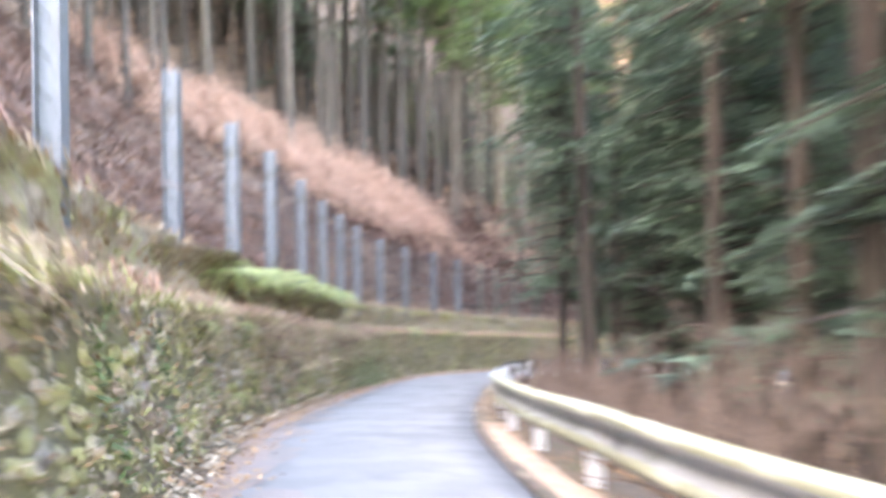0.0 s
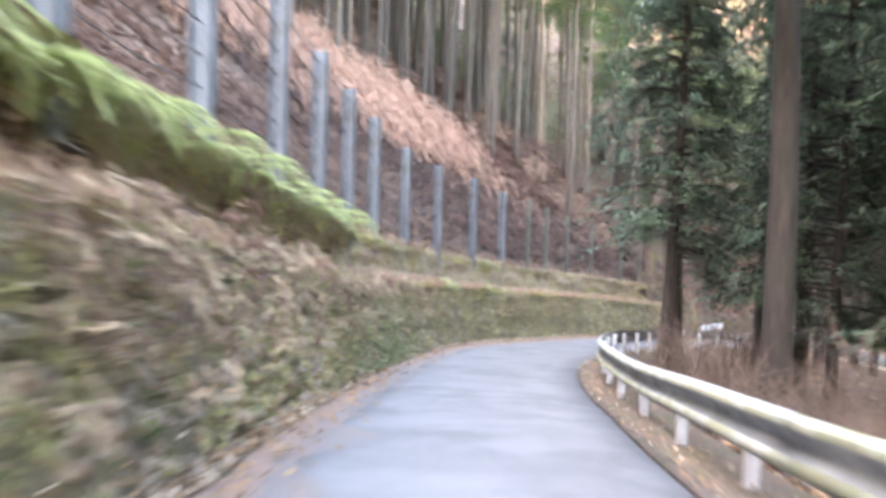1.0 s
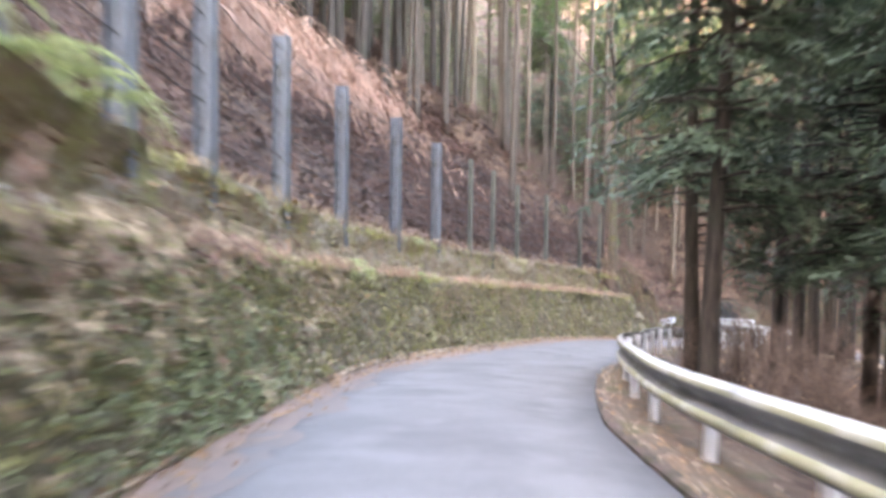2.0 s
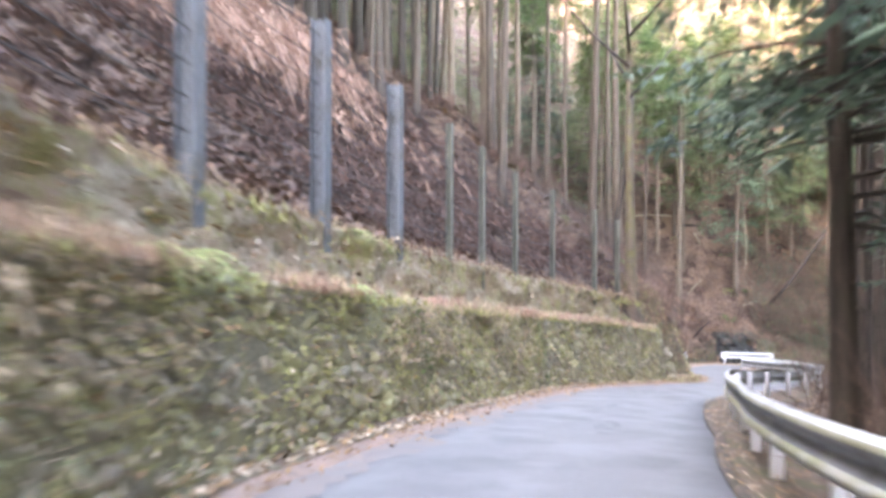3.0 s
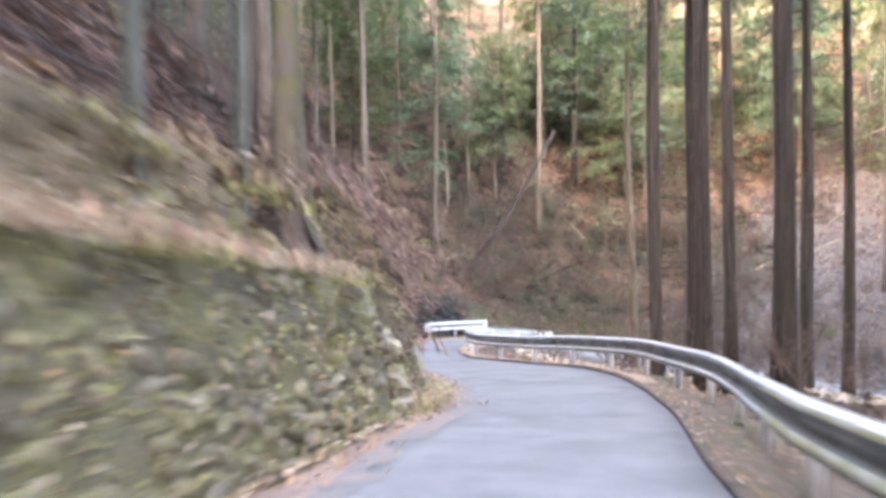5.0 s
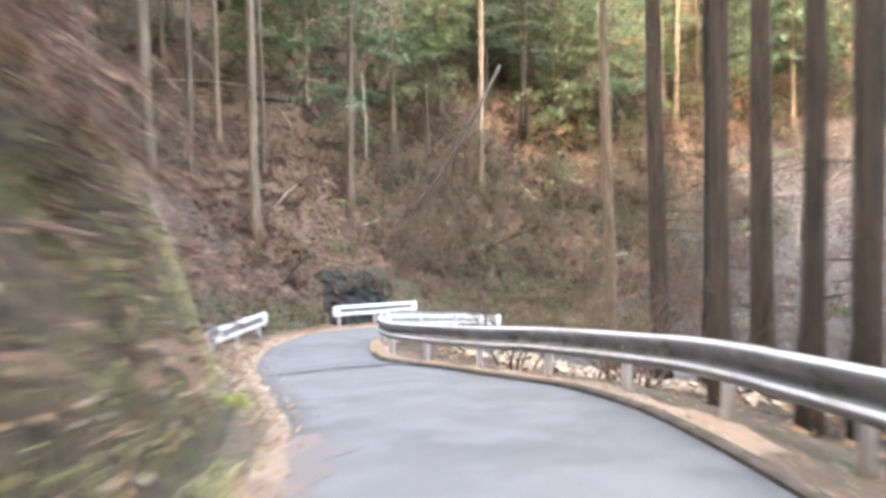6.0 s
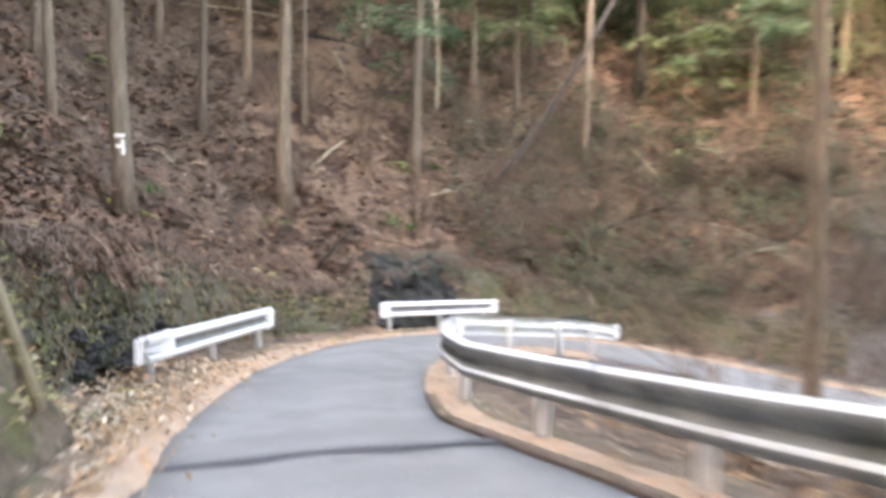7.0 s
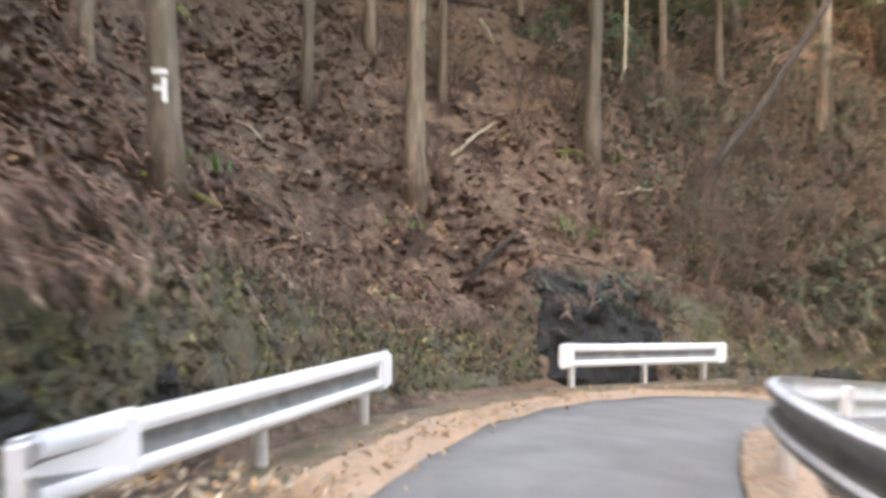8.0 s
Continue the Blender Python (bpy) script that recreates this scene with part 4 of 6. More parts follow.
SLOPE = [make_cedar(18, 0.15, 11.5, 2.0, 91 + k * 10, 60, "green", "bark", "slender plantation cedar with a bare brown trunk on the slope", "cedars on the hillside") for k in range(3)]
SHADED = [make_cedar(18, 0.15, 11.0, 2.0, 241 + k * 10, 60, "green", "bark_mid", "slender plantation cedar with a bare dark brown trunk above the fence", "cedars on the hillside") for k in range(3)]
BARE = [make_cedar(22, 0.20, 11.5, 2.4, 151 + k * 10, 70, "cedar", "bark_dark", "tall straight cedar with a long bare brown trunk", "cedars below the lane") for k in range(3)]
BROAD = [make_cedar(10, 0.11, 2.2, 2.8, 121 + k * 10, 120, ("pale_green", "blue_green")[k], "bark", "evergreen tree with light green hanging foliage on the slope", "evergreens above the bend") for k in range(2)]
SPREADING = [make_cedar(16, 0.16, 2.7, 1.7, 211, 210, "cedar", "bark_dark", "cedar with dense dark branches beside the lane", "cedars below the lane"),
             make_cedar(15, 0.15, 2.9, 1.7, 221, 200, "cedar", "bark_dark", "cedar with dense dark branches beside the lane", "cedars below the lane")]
MIDDLE = [make_cedar(16, 0.15, 3.6, 2.6, 181 + k * 10, 100, "blue_green", "bark", "young cedar with green hanging branches above the bend", "cedars on the hillside") for k in range(2)]
placed = []
used = set()


def plant(kinds, x, y, z, scale=1.0, thick=1.0, turn=None, rnd=random.Random(77), lean=(0, 0)):
    src = kinds[rnd.randrange(len(kinds))]
    m = Matrix.Translation((x, y, z)) @ Euler((lean[0], lean[1], rnd.uniform(0, 6.28) if turn is None else turn)).to_matrix().to_4x4()
    if src.name not in used:
        used.add(src.name)
        src.matrix_basis = m @ Matrix.Diagonal((scale * thick, scale * thick, scale, 1))
        ob = src
    else:
        ob = copy_thing(src, m)
        ob.matrix_basis = m @ Matrix.Diagonal((scale * thick, scale * thick, scale, 1))
    placed.append((x, y))
    return ob


# the nearest trees below the road, one by one: x, y, girth, lean
for x, y, thick, kinds in [(3.98, 27.6, 1.0, SPREADING), (3.75, 20.4, 1.2, TALL), (5.3, 11.2, 0.9, TALL), (4.9, 8.2, 1.0, TALL), (5.3, 31.9, 1.0, SPREADING), (13.0, 43.25, 1.0, TALL), (18.8, 49.57, 1.0, TALL),
                           (23.1, 56.1, 1.1, TALL), (22.15, 56.6, 1.05, TALL), (20.4, 53.0, 0.9, TALL), (24.6, 57.2, 0.6, TALL), (16.2, 47.3, 0.6, TALL), (17.92, 50.07, 0.7, TALL), (21.25, 50.72, 0.7, TALL), (16.9, 51.0, 0.55, TALL), (17.2, 50.2, 0.6, TALL), (14.4, 43.6, 0.55, TALL), (21.0, 46.0, 0.9, TALL), (6.5, 24.5, 0.8, LOW), (5.2, 24.0, 0.6, TALL), (9.0, 35.6, 0.8, BARE), (10.8, 38.0, 0.8, BARE)]:
    plant(BARE if y > 43.5 else kinds, x, y, ground_z(x, y), 1.0, thick)
plant(SLOPE, 25.7, 61.6, ground_z(25.7, 61.6), 1.0, 1.2)
for x, y in [(8.6, 31.0), (10.4, 28.4), (7.6, 28.8), (9.4, 25.6), (12.4, 31.5), (12.0, 26.0), (7.8, 21.6), (10.2, 22.4), (13.6, 34.6), (14.2, 28.8), (12.8, 22.6), (15.4, 32.2)]:
    plant(LOW, x, y, ground_z(x, y), 1.0, 0.9)
rnd = random.Random(5)
tries = 0
while len(placed) < 150 and tries < 6000:
    tries += 1
    x, y = rnd.uniform(2, 46), rnd.uniform(-8, 64)
    z, lat, r = right_height(np.array([x]), np.array([y]))
    if lat[0] > -5.0 or r[0] < 5.0 or (y > 56 and r[0] < 9):
        continue
    if min(math.hypot(x - a, y - b) for a, b in placed) < 1.9:
        continue
    low_zone = y < 34
    kind = LOW if (low_zone and rnd.random() < 0.75) or (r[0] > 24 and rnd.random() < 0.5) else TALL
    if y > 40:
        kind = BARE
    plant(kind, x, y, float(z[0]), rnd.uniform(0.85, 1.15), rnd.uniform(0.7, 1.1), rnd=rnd)
# trees on the hillside
hill_spots = []
for x, y, thick in [(24.0, 74.1, 1.15), (30.6, 74.4, 0.95), (19.5, 72.5, 1.25), (13.98, 71.35, 0.75), (17.65, 73.98, 0.75), (27.6, 77.0, 0.65), (24.35, 79.1, 0.7), (20.9, 75.6, 0.6)]:
    hill_spots.append((x, y, thick))


def hill_height(x, y):
    d2 = (CEN[:, 0] - x) ** 2 + (CEN[:, 1] - y) ** 2
    k = int(d2.argmin())
    s = float(SS[k] - S0)
    lat, up = hill(s)
    dist = math.sqrt(float(d2[k]))
    o = float(np.interp(dist, lat, DENSE))
    return float(CEN[k, 2]) + float(np.interp(dist, lat, up)) + hill_rough(s, o)


for q, o, thick in ((64.5, 9.0, 1.1), (66.5, 6.5, 0.9), (67.5, 11.5, 1.2), (69.5, 8.8, 0.8), (70.5, 13.0, 1.2), (72.0, 10.5, 1.0), (62.0, 7.5, 0.9), (73.5, 14.5, 1.2), (60.0, 10.0, 1.1)):
    spot = hill_point(q, o)
    plant(SLOPE, spot.x, spot.y, spot.z, 1.0, thick)
MARKED = (15.2, 69.0)
plant(SLOPE[:1], *MARKED, hill_height(*MARKED), 1.0, 1.35, turn=0.0)
for x, y, thick in hill_spots:
    plant(MIDDLE if (x, y) in ((24.0, 74.1), (27.6, 77.0), (24.35, 79.1)) else SLOPE, x, y, hill_height(x, y), 1.0, thick)
for s, o, sc in [(79.0, 11.5, 1.2), (81.0, 8.8, 1.0), (82.5, 12.0, 1.2), (84.5, 7.5, 0.9), (86.0, 10.5, 1.1), (88.5, 8.0, 1.0), (90.5, 12.0, 1.2),
                 (83.5, 16.5, 1.2), (87.5, 15.5, 1.2), (93.0, 9.0, 1.1), (95.0, 13.0, 1.2), (97.0, 9.0, 1.0)]:
    p = hill_point(s, o)
    plant(BROAD, p.x, p.y, p.z, sc, 1.0)
done = 0
for k in range(3000):
    if done >= 150:
        break
    s, o = rnd.uniform(14, 98), 3.2 + 22 * rnd.random() ** 0.9
    if (s < 50 and o < 9.5) or (68 < s < 90 and o < 7.5):
        continue
    p = hill_point(s, o)
    if min(math.hypot(p.x - a, p.y - b) for a, b in placed) < (1.5 if o > 8 else 2.4):
        continue
    plant((SHADED if s < 62 else SLOPE) if rnd.random() < 0.93 else LOW, p.x, p.y, p.z, rnd.uniform(0.85, 1.2), rnd.uniform(0.6, 1.1), rnd=rnd)
    done += 1


for k in range(346):
    s, o = rnd.uniform(66, 96), rnd.uniform(7.5, 22)
    p = hill_point(s, o)
    if min(math.hypot(p.x - a, p.y - b) for a, b in placed) > 1.5 and done < 168:
        plant(SLOPE, p.x, p.y, p.z, rnd.uniform(0.85, 1.2), rnd.uniform(0.5, 1.05), rnd=rnd)
        done += 1


def woods(name, spots, seed, leaf, label, bark="bark", low=1.5, reach=2.6, height=13, branches=34, trunk=0.16):
    """Many distant trees in one mesh, trunks and crowns of loose sprays."""
    rnd = random.Random(seed)
    kinds = []
    for k in range(3):
        (lv, lf), (bv, bf) = conifer_crown(height, low, reach, seed + k, branches, dens=7)
        tv, tf = trunk_tube(height, trunk, 0.012, seed + k, 7)
        kinds.append((np.array([tuple(v) for v in lv]), np.array(lf), np.array([tuple(v) for v in tv]), tf))
    verts, faces, mi, base = [], [], [], 0
    for x, y, z, sc in spots:
        lv, lf, tv, tf = kinds[rnd.randrange(3)]
        a = rnd.uniform(0, 6.28)
        rot = np.array([[math.cos(a), -math.sin(a), 0], [math.sin(a), math.cos(a), 0], [0, 0, 1]]) * sc
        rot[:2] *= rnd.uniform(0.9, 1.3)
        verts += ((lv @ rot.T) + (x, y, z)).tolist()
        faces += (lf + base).tolist()
        mi += [0] * len(lf)
        base += len(lv)
        verts += ((tv @ rot.T) + (x, y, z)).tolist()
        faces += [tuple(base + j for j in f) for f in tf]
        mi += [1] * len(tf)
        base += len(tv)
    return tagged(mesh_object(name, verts, faces, [leaf, bark], mat_index=mi), label, "woods", kind="stuff")


far = []
for k in range(260):
    x, y = rnd.uniform(36, 95), rnd.uniform(-5, 95)
    z, lat, q = right_height(np.array([x]), np.array([y]))
    if q[0] > 11:
        far.append((x, y, float(z[0]) - 0.3, rnd.uniform(0.8, 1.4)))
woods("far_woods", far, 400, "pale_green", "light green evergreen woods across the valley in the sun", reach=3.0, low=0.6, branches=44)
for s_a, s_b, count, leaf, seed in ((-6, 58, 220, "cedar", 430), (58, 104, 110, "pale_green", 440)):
    up_spots = []
    for k in range(count):
        p = hill_point(rnd.uniform(s_a, s_b), rnd.uniform(20 if s_a < 0 else 27, 54))
        up_spots.append((p.x, p.y, p.z - 0.3, rnd.uniform(0.9, 1.4)))
    woods("hill_woods", up_spots, seed, leaf, "plantation of slender trees high on the hillside", low=5.0 if s_a < 0 else 9.0, reach=1.9, height=15, branches=26, bark="bark_mid")
stand = []
for k in range(2500):
    s, o = rnd.uniform(20, 64), rnd.uniform(10, 26)
    p = hill_point(s, o)
    if len(stand) < 150 and not (33 < s < 48 and abs(o - 13.2 + 0.36 * (s - 34)) < 2.2) and min(math.hypot(p.x - a, p.y - b) for a, b in placed + [q[:2] for q in stand]) > 1.1:
        stand.append((p.x, p.y, p.z - 0.3, rnd.uniform(0.9, 1.2)))
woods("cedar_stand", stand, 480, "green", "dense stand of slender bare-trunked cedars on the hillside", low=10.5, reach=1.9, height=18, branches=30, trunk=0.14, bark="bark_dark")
green_spots = []
for k in range(110):
    p = hill_point(rnd.uniform(81, 104), rnd.uniform(9, 40))
    green_spots.append((p.x, p.y, p.z - 0.3, rnd.uniform(0.3, 0.65)))
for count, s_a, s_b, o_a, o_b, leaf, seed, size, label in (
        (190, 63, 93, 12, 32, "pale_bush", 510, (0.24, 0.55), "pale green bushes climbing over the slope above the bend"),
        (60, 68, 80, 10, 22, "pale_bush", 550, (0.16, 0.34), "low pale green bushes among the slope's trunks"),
        (60, 77, 95, 11, 24, "blue_green", 520, (0.25, 0.5), "bluish evergreen bushes on the slope above the bend"),
        (85, 85, 104, 3.5, 15, "undergrowth", 530, (0.18, 0.38), "dark olive bushes beyond the bend"),
        (40, 84, 100, 5, 16, "cedar", 540, (0.2, 0.4), "dark green bushes beyond the bend")):
    bushes = []
    for k in range(count):
        p = hill_point(rnd.uniform(s_a, s_b), rnd.uniform(o_a, o_b))
        if not bare_slope(p):
            bushes.append((p.x, p.y, p.z - 0.3, rnd.uniform(*size)))
    woods("bush_thicket", bushes, seed, leaf, label, low=0.4, reach=4.4, height=10, branches=40)
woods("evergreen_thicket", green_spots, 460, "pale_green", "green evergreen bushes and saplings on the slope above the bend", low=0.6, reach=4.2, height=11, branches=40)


old_tree = thing("old_tree", "old tree with a mossy forked trunk on the bank's edge", "tree", (8.15, 48.3, -2.65))
v, f = trunk_tube(9.5, 0.20, 0.05, 33, 14, 1.7)
mesh_object("trunk", v, f, "moss_bark", old_tree, smooth=True)
v, f = tube([(-0.3, 0.1, 0.0), (-0.36, 0.2, 1.2), (-0.3, 0.3, 2.6), (0.1, 0.6, 4.6), (0.5, 1.1, 7.0)], [0.13, 0.10, 0.09, 0.075, 0.04], 10)
mesh_object("stem", v, f, "bark_mid", old_tree, "paler second stem", smooth=True)
for k in range(5):
    a, z = 1.3 * k + 0.4, 6.6 + 0.5 * k
    d = Vector((math.cos(a), math.sin(a), 0.9))
    v, f = tube([Vector((0, 0, z)), Vector((0, 0, z)) + d * 1.2, Vector((0, 0, z + 0.3)) + d * 2.3], [0.06, 0.04, 0.012], 7)
    mesh_object("limb", v, f, "bark_dark", old_tree, smooth=True)


# ---- shrubs, brush, leaves ----
for k in range(34):
    s, o = rnd.uniform(36, 58), rnd.uniform(11, 27)
    p = hill_point(s, o)
    if min(math.hypot(p.x - a, p.y - b) for a, b in placed) > 1.3:
        plant(TALL, p.x, p.y, p.z, rnd.uniform(0.9, 1.1), rnd.uniform(0.6, 0.85), rnd=rnd)


def bare_shrub(seed, height, stems):
    rnd = random.Random(seed)
    verts, faces = [], []

    def grow(p, d, L, r, depth):
        q = p + d * L
        mid = p.lerp(q, 0.5) + Vector((rnd.gauss(0, 0.05), rnd.gauss(0, 0.05), 0)) * L
        v, f = tube([p, mid, q], [r, r * 0.8, r * 0.55], 4, cap=False)
        o = len(verts)
        verts.extend(v)
        faces.extend(tuple(o + j for j in k) for k in f)
        if depth:
            for _ in range(rnd.randint(2, 3)):
                nd = (d + Vector((rnd.gauss(0, 0.5), rnd.gauss(0, 0.5), rnd.gauss(0.05, 0.3)))).normalized()
                grow(p.lerp(q, rnd.uniform(0.5, 1.0)), nd, L * rnd.uniform(0.55, 0.8), r * 0.55, depth - 1)

    for _ in range(stems):
        d = Vector((rnd.gauss(0, 0.35), rnd.gauss(0, 0.35), 1)).normalized()
        grow(Vector((rnd.gauss(0, 0.15), rnd.gauss(0, 0.15), -0.1)), d, height * rnd.uniform(0.35, 0.5), 0.022, 3)
    ob = thing("bare_shrub", "leafless shrub with thin tangled twigs", "shrub", group="bare shrubs")
    mesh_object("twigwork", verts, faces, "twig_grey", ob)
    return ob


SHRUBS = [bare_shrub(3, 2.3, 8), bare_shrub(8, 1.8, 7), bare_shrub(12, 1.4, 8)]
used_shrub = set()
for k in range(80):
    while True:
        s = rnd.uniform(8, 68) if k % 2 == 0 else rnd.uniform(9, 31)
        r = rnd.uniform(2.7, 6.0)
        p = place(s, -r, 0)
        if min(math.hypot(p.x - a, p.y - b) for a, b in placed) > 0.4:
            break
    src = SHRUBS[k % 3]
    m = Matrix.Translation((p.x, p.y, ground_z(p.x, p.y))) @ Euler((0, 0, rnd.uniform(0, 6.3))).to_matrix().to_4x4()
    if src.name in used_shrub:
        copy_thing(src, m)
    else:
        used_shrub.add(src.name)
        src.matrix_basis = m
for k in range(150):
    s, o = (rnd.uniform(56, 92), rnd.uniform(1.3, 11)) if k < 90 else (rnd.uniform(82.3, 93), rnd.uniform(0.9, 7))
    if 64 < s < 79.5:
        s += 15.5
    p = hill_point(s, o)
    copy_thing(SHRUBS[k % 3], Matrix.Translation(p) @ Euler((0, 0, rnd.uniform(0, 6.3))).to_matrix().to_4x4())


def blades(name, spots, length, width, mat, label, category, droop=0.5, per=1, seed=1, spread=0.25, rise=0.55):
    """Thin bent blades or twigs, two faces each, at the given spots."""
    rnd = random.Random(seed)
    verts, faces = [], []
    for p in spots:
        for _ in range(per):
            a = rnd.uniform(0, 6.283)
            d = Vector((math.cos(a), math.sin(a), 0))
            L = length * rnd.uniform(0.5, 1.3)
            q0 = p + Vector((rnd.gauss(0, spread), rnd.gauss(0, spread), -0.03))
            q1 = q0 + d * L * (0.9 - rise) * rnd.uniform(0.7, 1.2) + Vector((0, 0, L * rise * rnd.uniform(0.5, 1.2)))
            q2 = q1 + (d + Vector((rnd.gauss(0, 0.3), rnd.gauss(0, 0.3), 0))) * L * droop * 0.8 + Vector((0, 0, L * (0.2 - droop * rnd.uniform(0.2, 1.0))))
            w = Vector((-d.y, d.x, 0)) * width * rnd.uniform(0.6, 1.3)
            i = len(verts)
            verts += [q0 - w, q0 + w, q1 + w * 0.8, q1 - w * 0.8, q2]
            faces += [(i, i + 1, i + 2, i + 3), (i + 3, i + 2, i + 4)]
    ob = mesh_object(name, verts, faces, mat)
    return tagged(ob, label, category, kind="stuff")


def leaves(name, spots, size, mat, label, seed=1, lift=0.02):
    rnd = random.Random(seed)
    verts, faces = [], []
    for p in spots:
        a, t = rnd.uniform(0, 6.283), rnd.uniform(-0.6, 0.6)
        d = Vector((math.cos(a), math.sin(a), t)).normalized() * size * rnd.uniform(0.5, 1.4)
        w = Vector((-math.sin(a), math.cos(a), rnd.uniform(-0.5, 0.5))).normalized() * d.length * 0.42
        i = len(verts)
        c = p + Vector((0, 0, lift + 0.3 * d.length * abs(t)))
        verts += [c - d, c + w, c + d, c - w]
        faces += [(i, i + 1, i + 2), (i, i + 2, i + 3)]
    ob = mesh_object(name, verts, faces, mat)
    return tagged(ob, label, "fallen leaves", kind="stuff")


rnd = random.Random(31)
def clumps(count, s0, s1, o0, o1, scale, limit, key):
    """Spots on the hillside that gather in clumps."""
    out = []
    while len(out) < count:
        s, o = rnd.uniform(s0, s1), o0 + (o1 - o0) * rnd.random()
        if fbm(s * scale, o * scale * 1.5, key) + rnd.gauss(0, 0.12) > limit:
            out.append(hill_point(s, o))
    return out


def hanging_brush(name, spots, length, width, mat, label, seed, per=6):
    """Dead fronds that arch out over the slope and hang down, with side leaflets."""
    rnd = random.Random(seed)
    verts, faces = [], []
    for p, out in spots:
        for _ in range(per):
            a = math.atan2(out.y, out.x) + rnd.gauss(0, 0.9)
            d = Vector((math.cos(a), math.sin(a), 0))
            w = Vector((-d.y, d.x, 0))
            L = length * rnd.uniform(0.5, 1.3)
            q = p + Vector((rnd.gauss(0, 0.35), rnd.gauss(0, 0.35), 0))
            up, fall = rnd.uniform(0.3, 0.9), rnd.uniform(0.7, 1.5)
            last = None
            for k in range(5):
                u = k / 4
                c = q + d * L * u * 0.8 + Vector((0, 0, L * (up * u - fall * u * u)))
                if last is not None:
                    i = len(verts)
                    verts += [last - w * width * 0.3, last + w * width * 0.3, c]
                    faces.append((i, i + 1, i + 2))
                    for sg in (-1, 1):
                        t = c + (w * sg * rnd.uniform(0.5, 1.2) + d * 0.6) * width * 4 + Vector((0, 0, -width * rnd.uniform(0, 3)))
                        i = len(verts)
                        verts += [last, last.lerp(c, 0.5), t]
                        faces.append((i, i + 1, i + 2))
                last = c
    return tagged(mesh_object(name, verts, faces, mat), label, "brush", kind="stuff")


def outward(s):
    a = place(s, 0.0) - place(s, 3.0)
    return Vector((a.x, a.y, 0)).normalized()


spots = []
while len(spots) < 950:
    s = rnd.uniform(33, 48)
    o = 13.2 - 0.36 * (s - 34) + rnd.gauss(0, 1.5)
    spots.append((hill_point(s, o) + Vector((0, 0, rnd.uniform(0.2, 1.2))), outward(s)))
hanging_brush("dry_brush", spots, 1.7, 0.02, "dry_salmon", "salmon-coloured dead brush high on the slope", 71, 7)
spots = []
for p in clumps(1150, 8, 37, 1.6, 13, 0.28, 0.05, 1.5) + clumps(1000, 37, 54, 1.6, 14, 0.28, 0.0, 1.5):
    spots.append((p, Vector((rnd.uniform(-0.6, 1), rnd.gauss(0, 0.8), 0))))
hanging_brush("dry_brush", spots[:1150], 0.62, 0.04, "dry_brush", "russet thicket of dead fronds above the fence", 72, 7)
hanging_brush("dry_brush", spots[1150:], 0.6, 0.045, "dry_russet", "dark russet thicket of dead fronds on the slope", 74, 9)
spots = [(p, Vector((0.5, -1, 0))) for p in clumps(1500, 56, 98, 2.2, 16, 0.3, 0.0, 11.5)]
hanging_brush("dry_brush", spots, 0.6, 0.03, "dry_brush", "brown dead fronds on the slope above the bend", 73, 4)
spots = [(p, Vector((0.3, -1, 0))) for p in clumps(900, 83, 93, 0.7, 7.5, 0.4, 0.0, 14.5)]
hanging_brush("undergrowth", spots, 0.55, 0.03, "undergrowth", "dark olive undergrowth on the bank beyond the bend", 93, 5)
blades("brown_brush", clumps(2300, 8, 37, 1.4, 13, 0.3, -0.1, 7.5), 0.9, 0.012, "dry_brush", "brown tangle of dead stalks on the slope", "brush", 0.8, 3, 12, 0.5, 0.25)
blades("brown_brush", clumps(1500, 37, 55, 1.4, 13, 0.3, -0.1, 7.5), 0.9, 0.012, "dry_russet", "dark tangle of dead stalks on the slope", "brush", 0.8, 3, 13, 0.5, 0.25)
blades("dry_grass", [hill_point(rnd.uniform(6, 53), rnd.choice((rnd.uniform(0.05, 0.4), rnd.uniform(0.7, 1.8)))) for _ in range(1500)], 0.32, 0.006, "twig", "dry grass and twigs on the wall's ledges", "grass", 0.6, 2, 3, 0.08)
blades("dry_grass", [hill_point(rnd.uniform(54, 92), rnd.uniform(0.6, 14)) for _ in range(5200)], 0.7, 0.011, "twig_grey", "dry stalks and twigs lying on the bank", "grass", 0.8, 2, 6, 0.25, 0.18)
def ledge(count, off, up, key, limit, sd=0.05):
    """Spots along a ledge of the wall, in patches."""
    out = []
    while len(out) < count:
        s = rnd.uniform(4, 54.0)
        if fbm(s * 0.55, key) + rnd.gauss(0, 0.15) > limit:
            out.append(place(s, wall_base(s) + off + rnd.gauss(0, sd), up + rnd.uniform(-0.05, 0.06)))
    return out


blades("wall_fringe", ledge(1500, 0.27, WALL_H, 1.2, 0.0, 0.07), 0.22, 0.008, "straw", "dry grass and leaves hanging over the wall's top", "grass", 0.85, 2, 8, 0.07)
blades("wall_fringe", ledge(1300, 0.27, WALL_H, 5.2, -0.05, 0.07), 0.20, 0.009, "dry_salmon", "brown stalks hanging over the wall's top", "grass", 0.9, 2, 18, 0.07)
def face_spots(count, key, limit, top):
    """Spots on the wall's face, in patches, thickest below its top."""
    out = []
    while len(out) < count:
        s, v = rnd.uniform(4, 46), 1 - top * rnd.random() ** 1.6
        if fbm(s * 0.7, v * 2.0, key) + rnd.gauss(0, 0.12) > limit:
            out.append(place(s, wall_base(s) + 0.27 * v - 0.03, WALL_H * v))
    return out


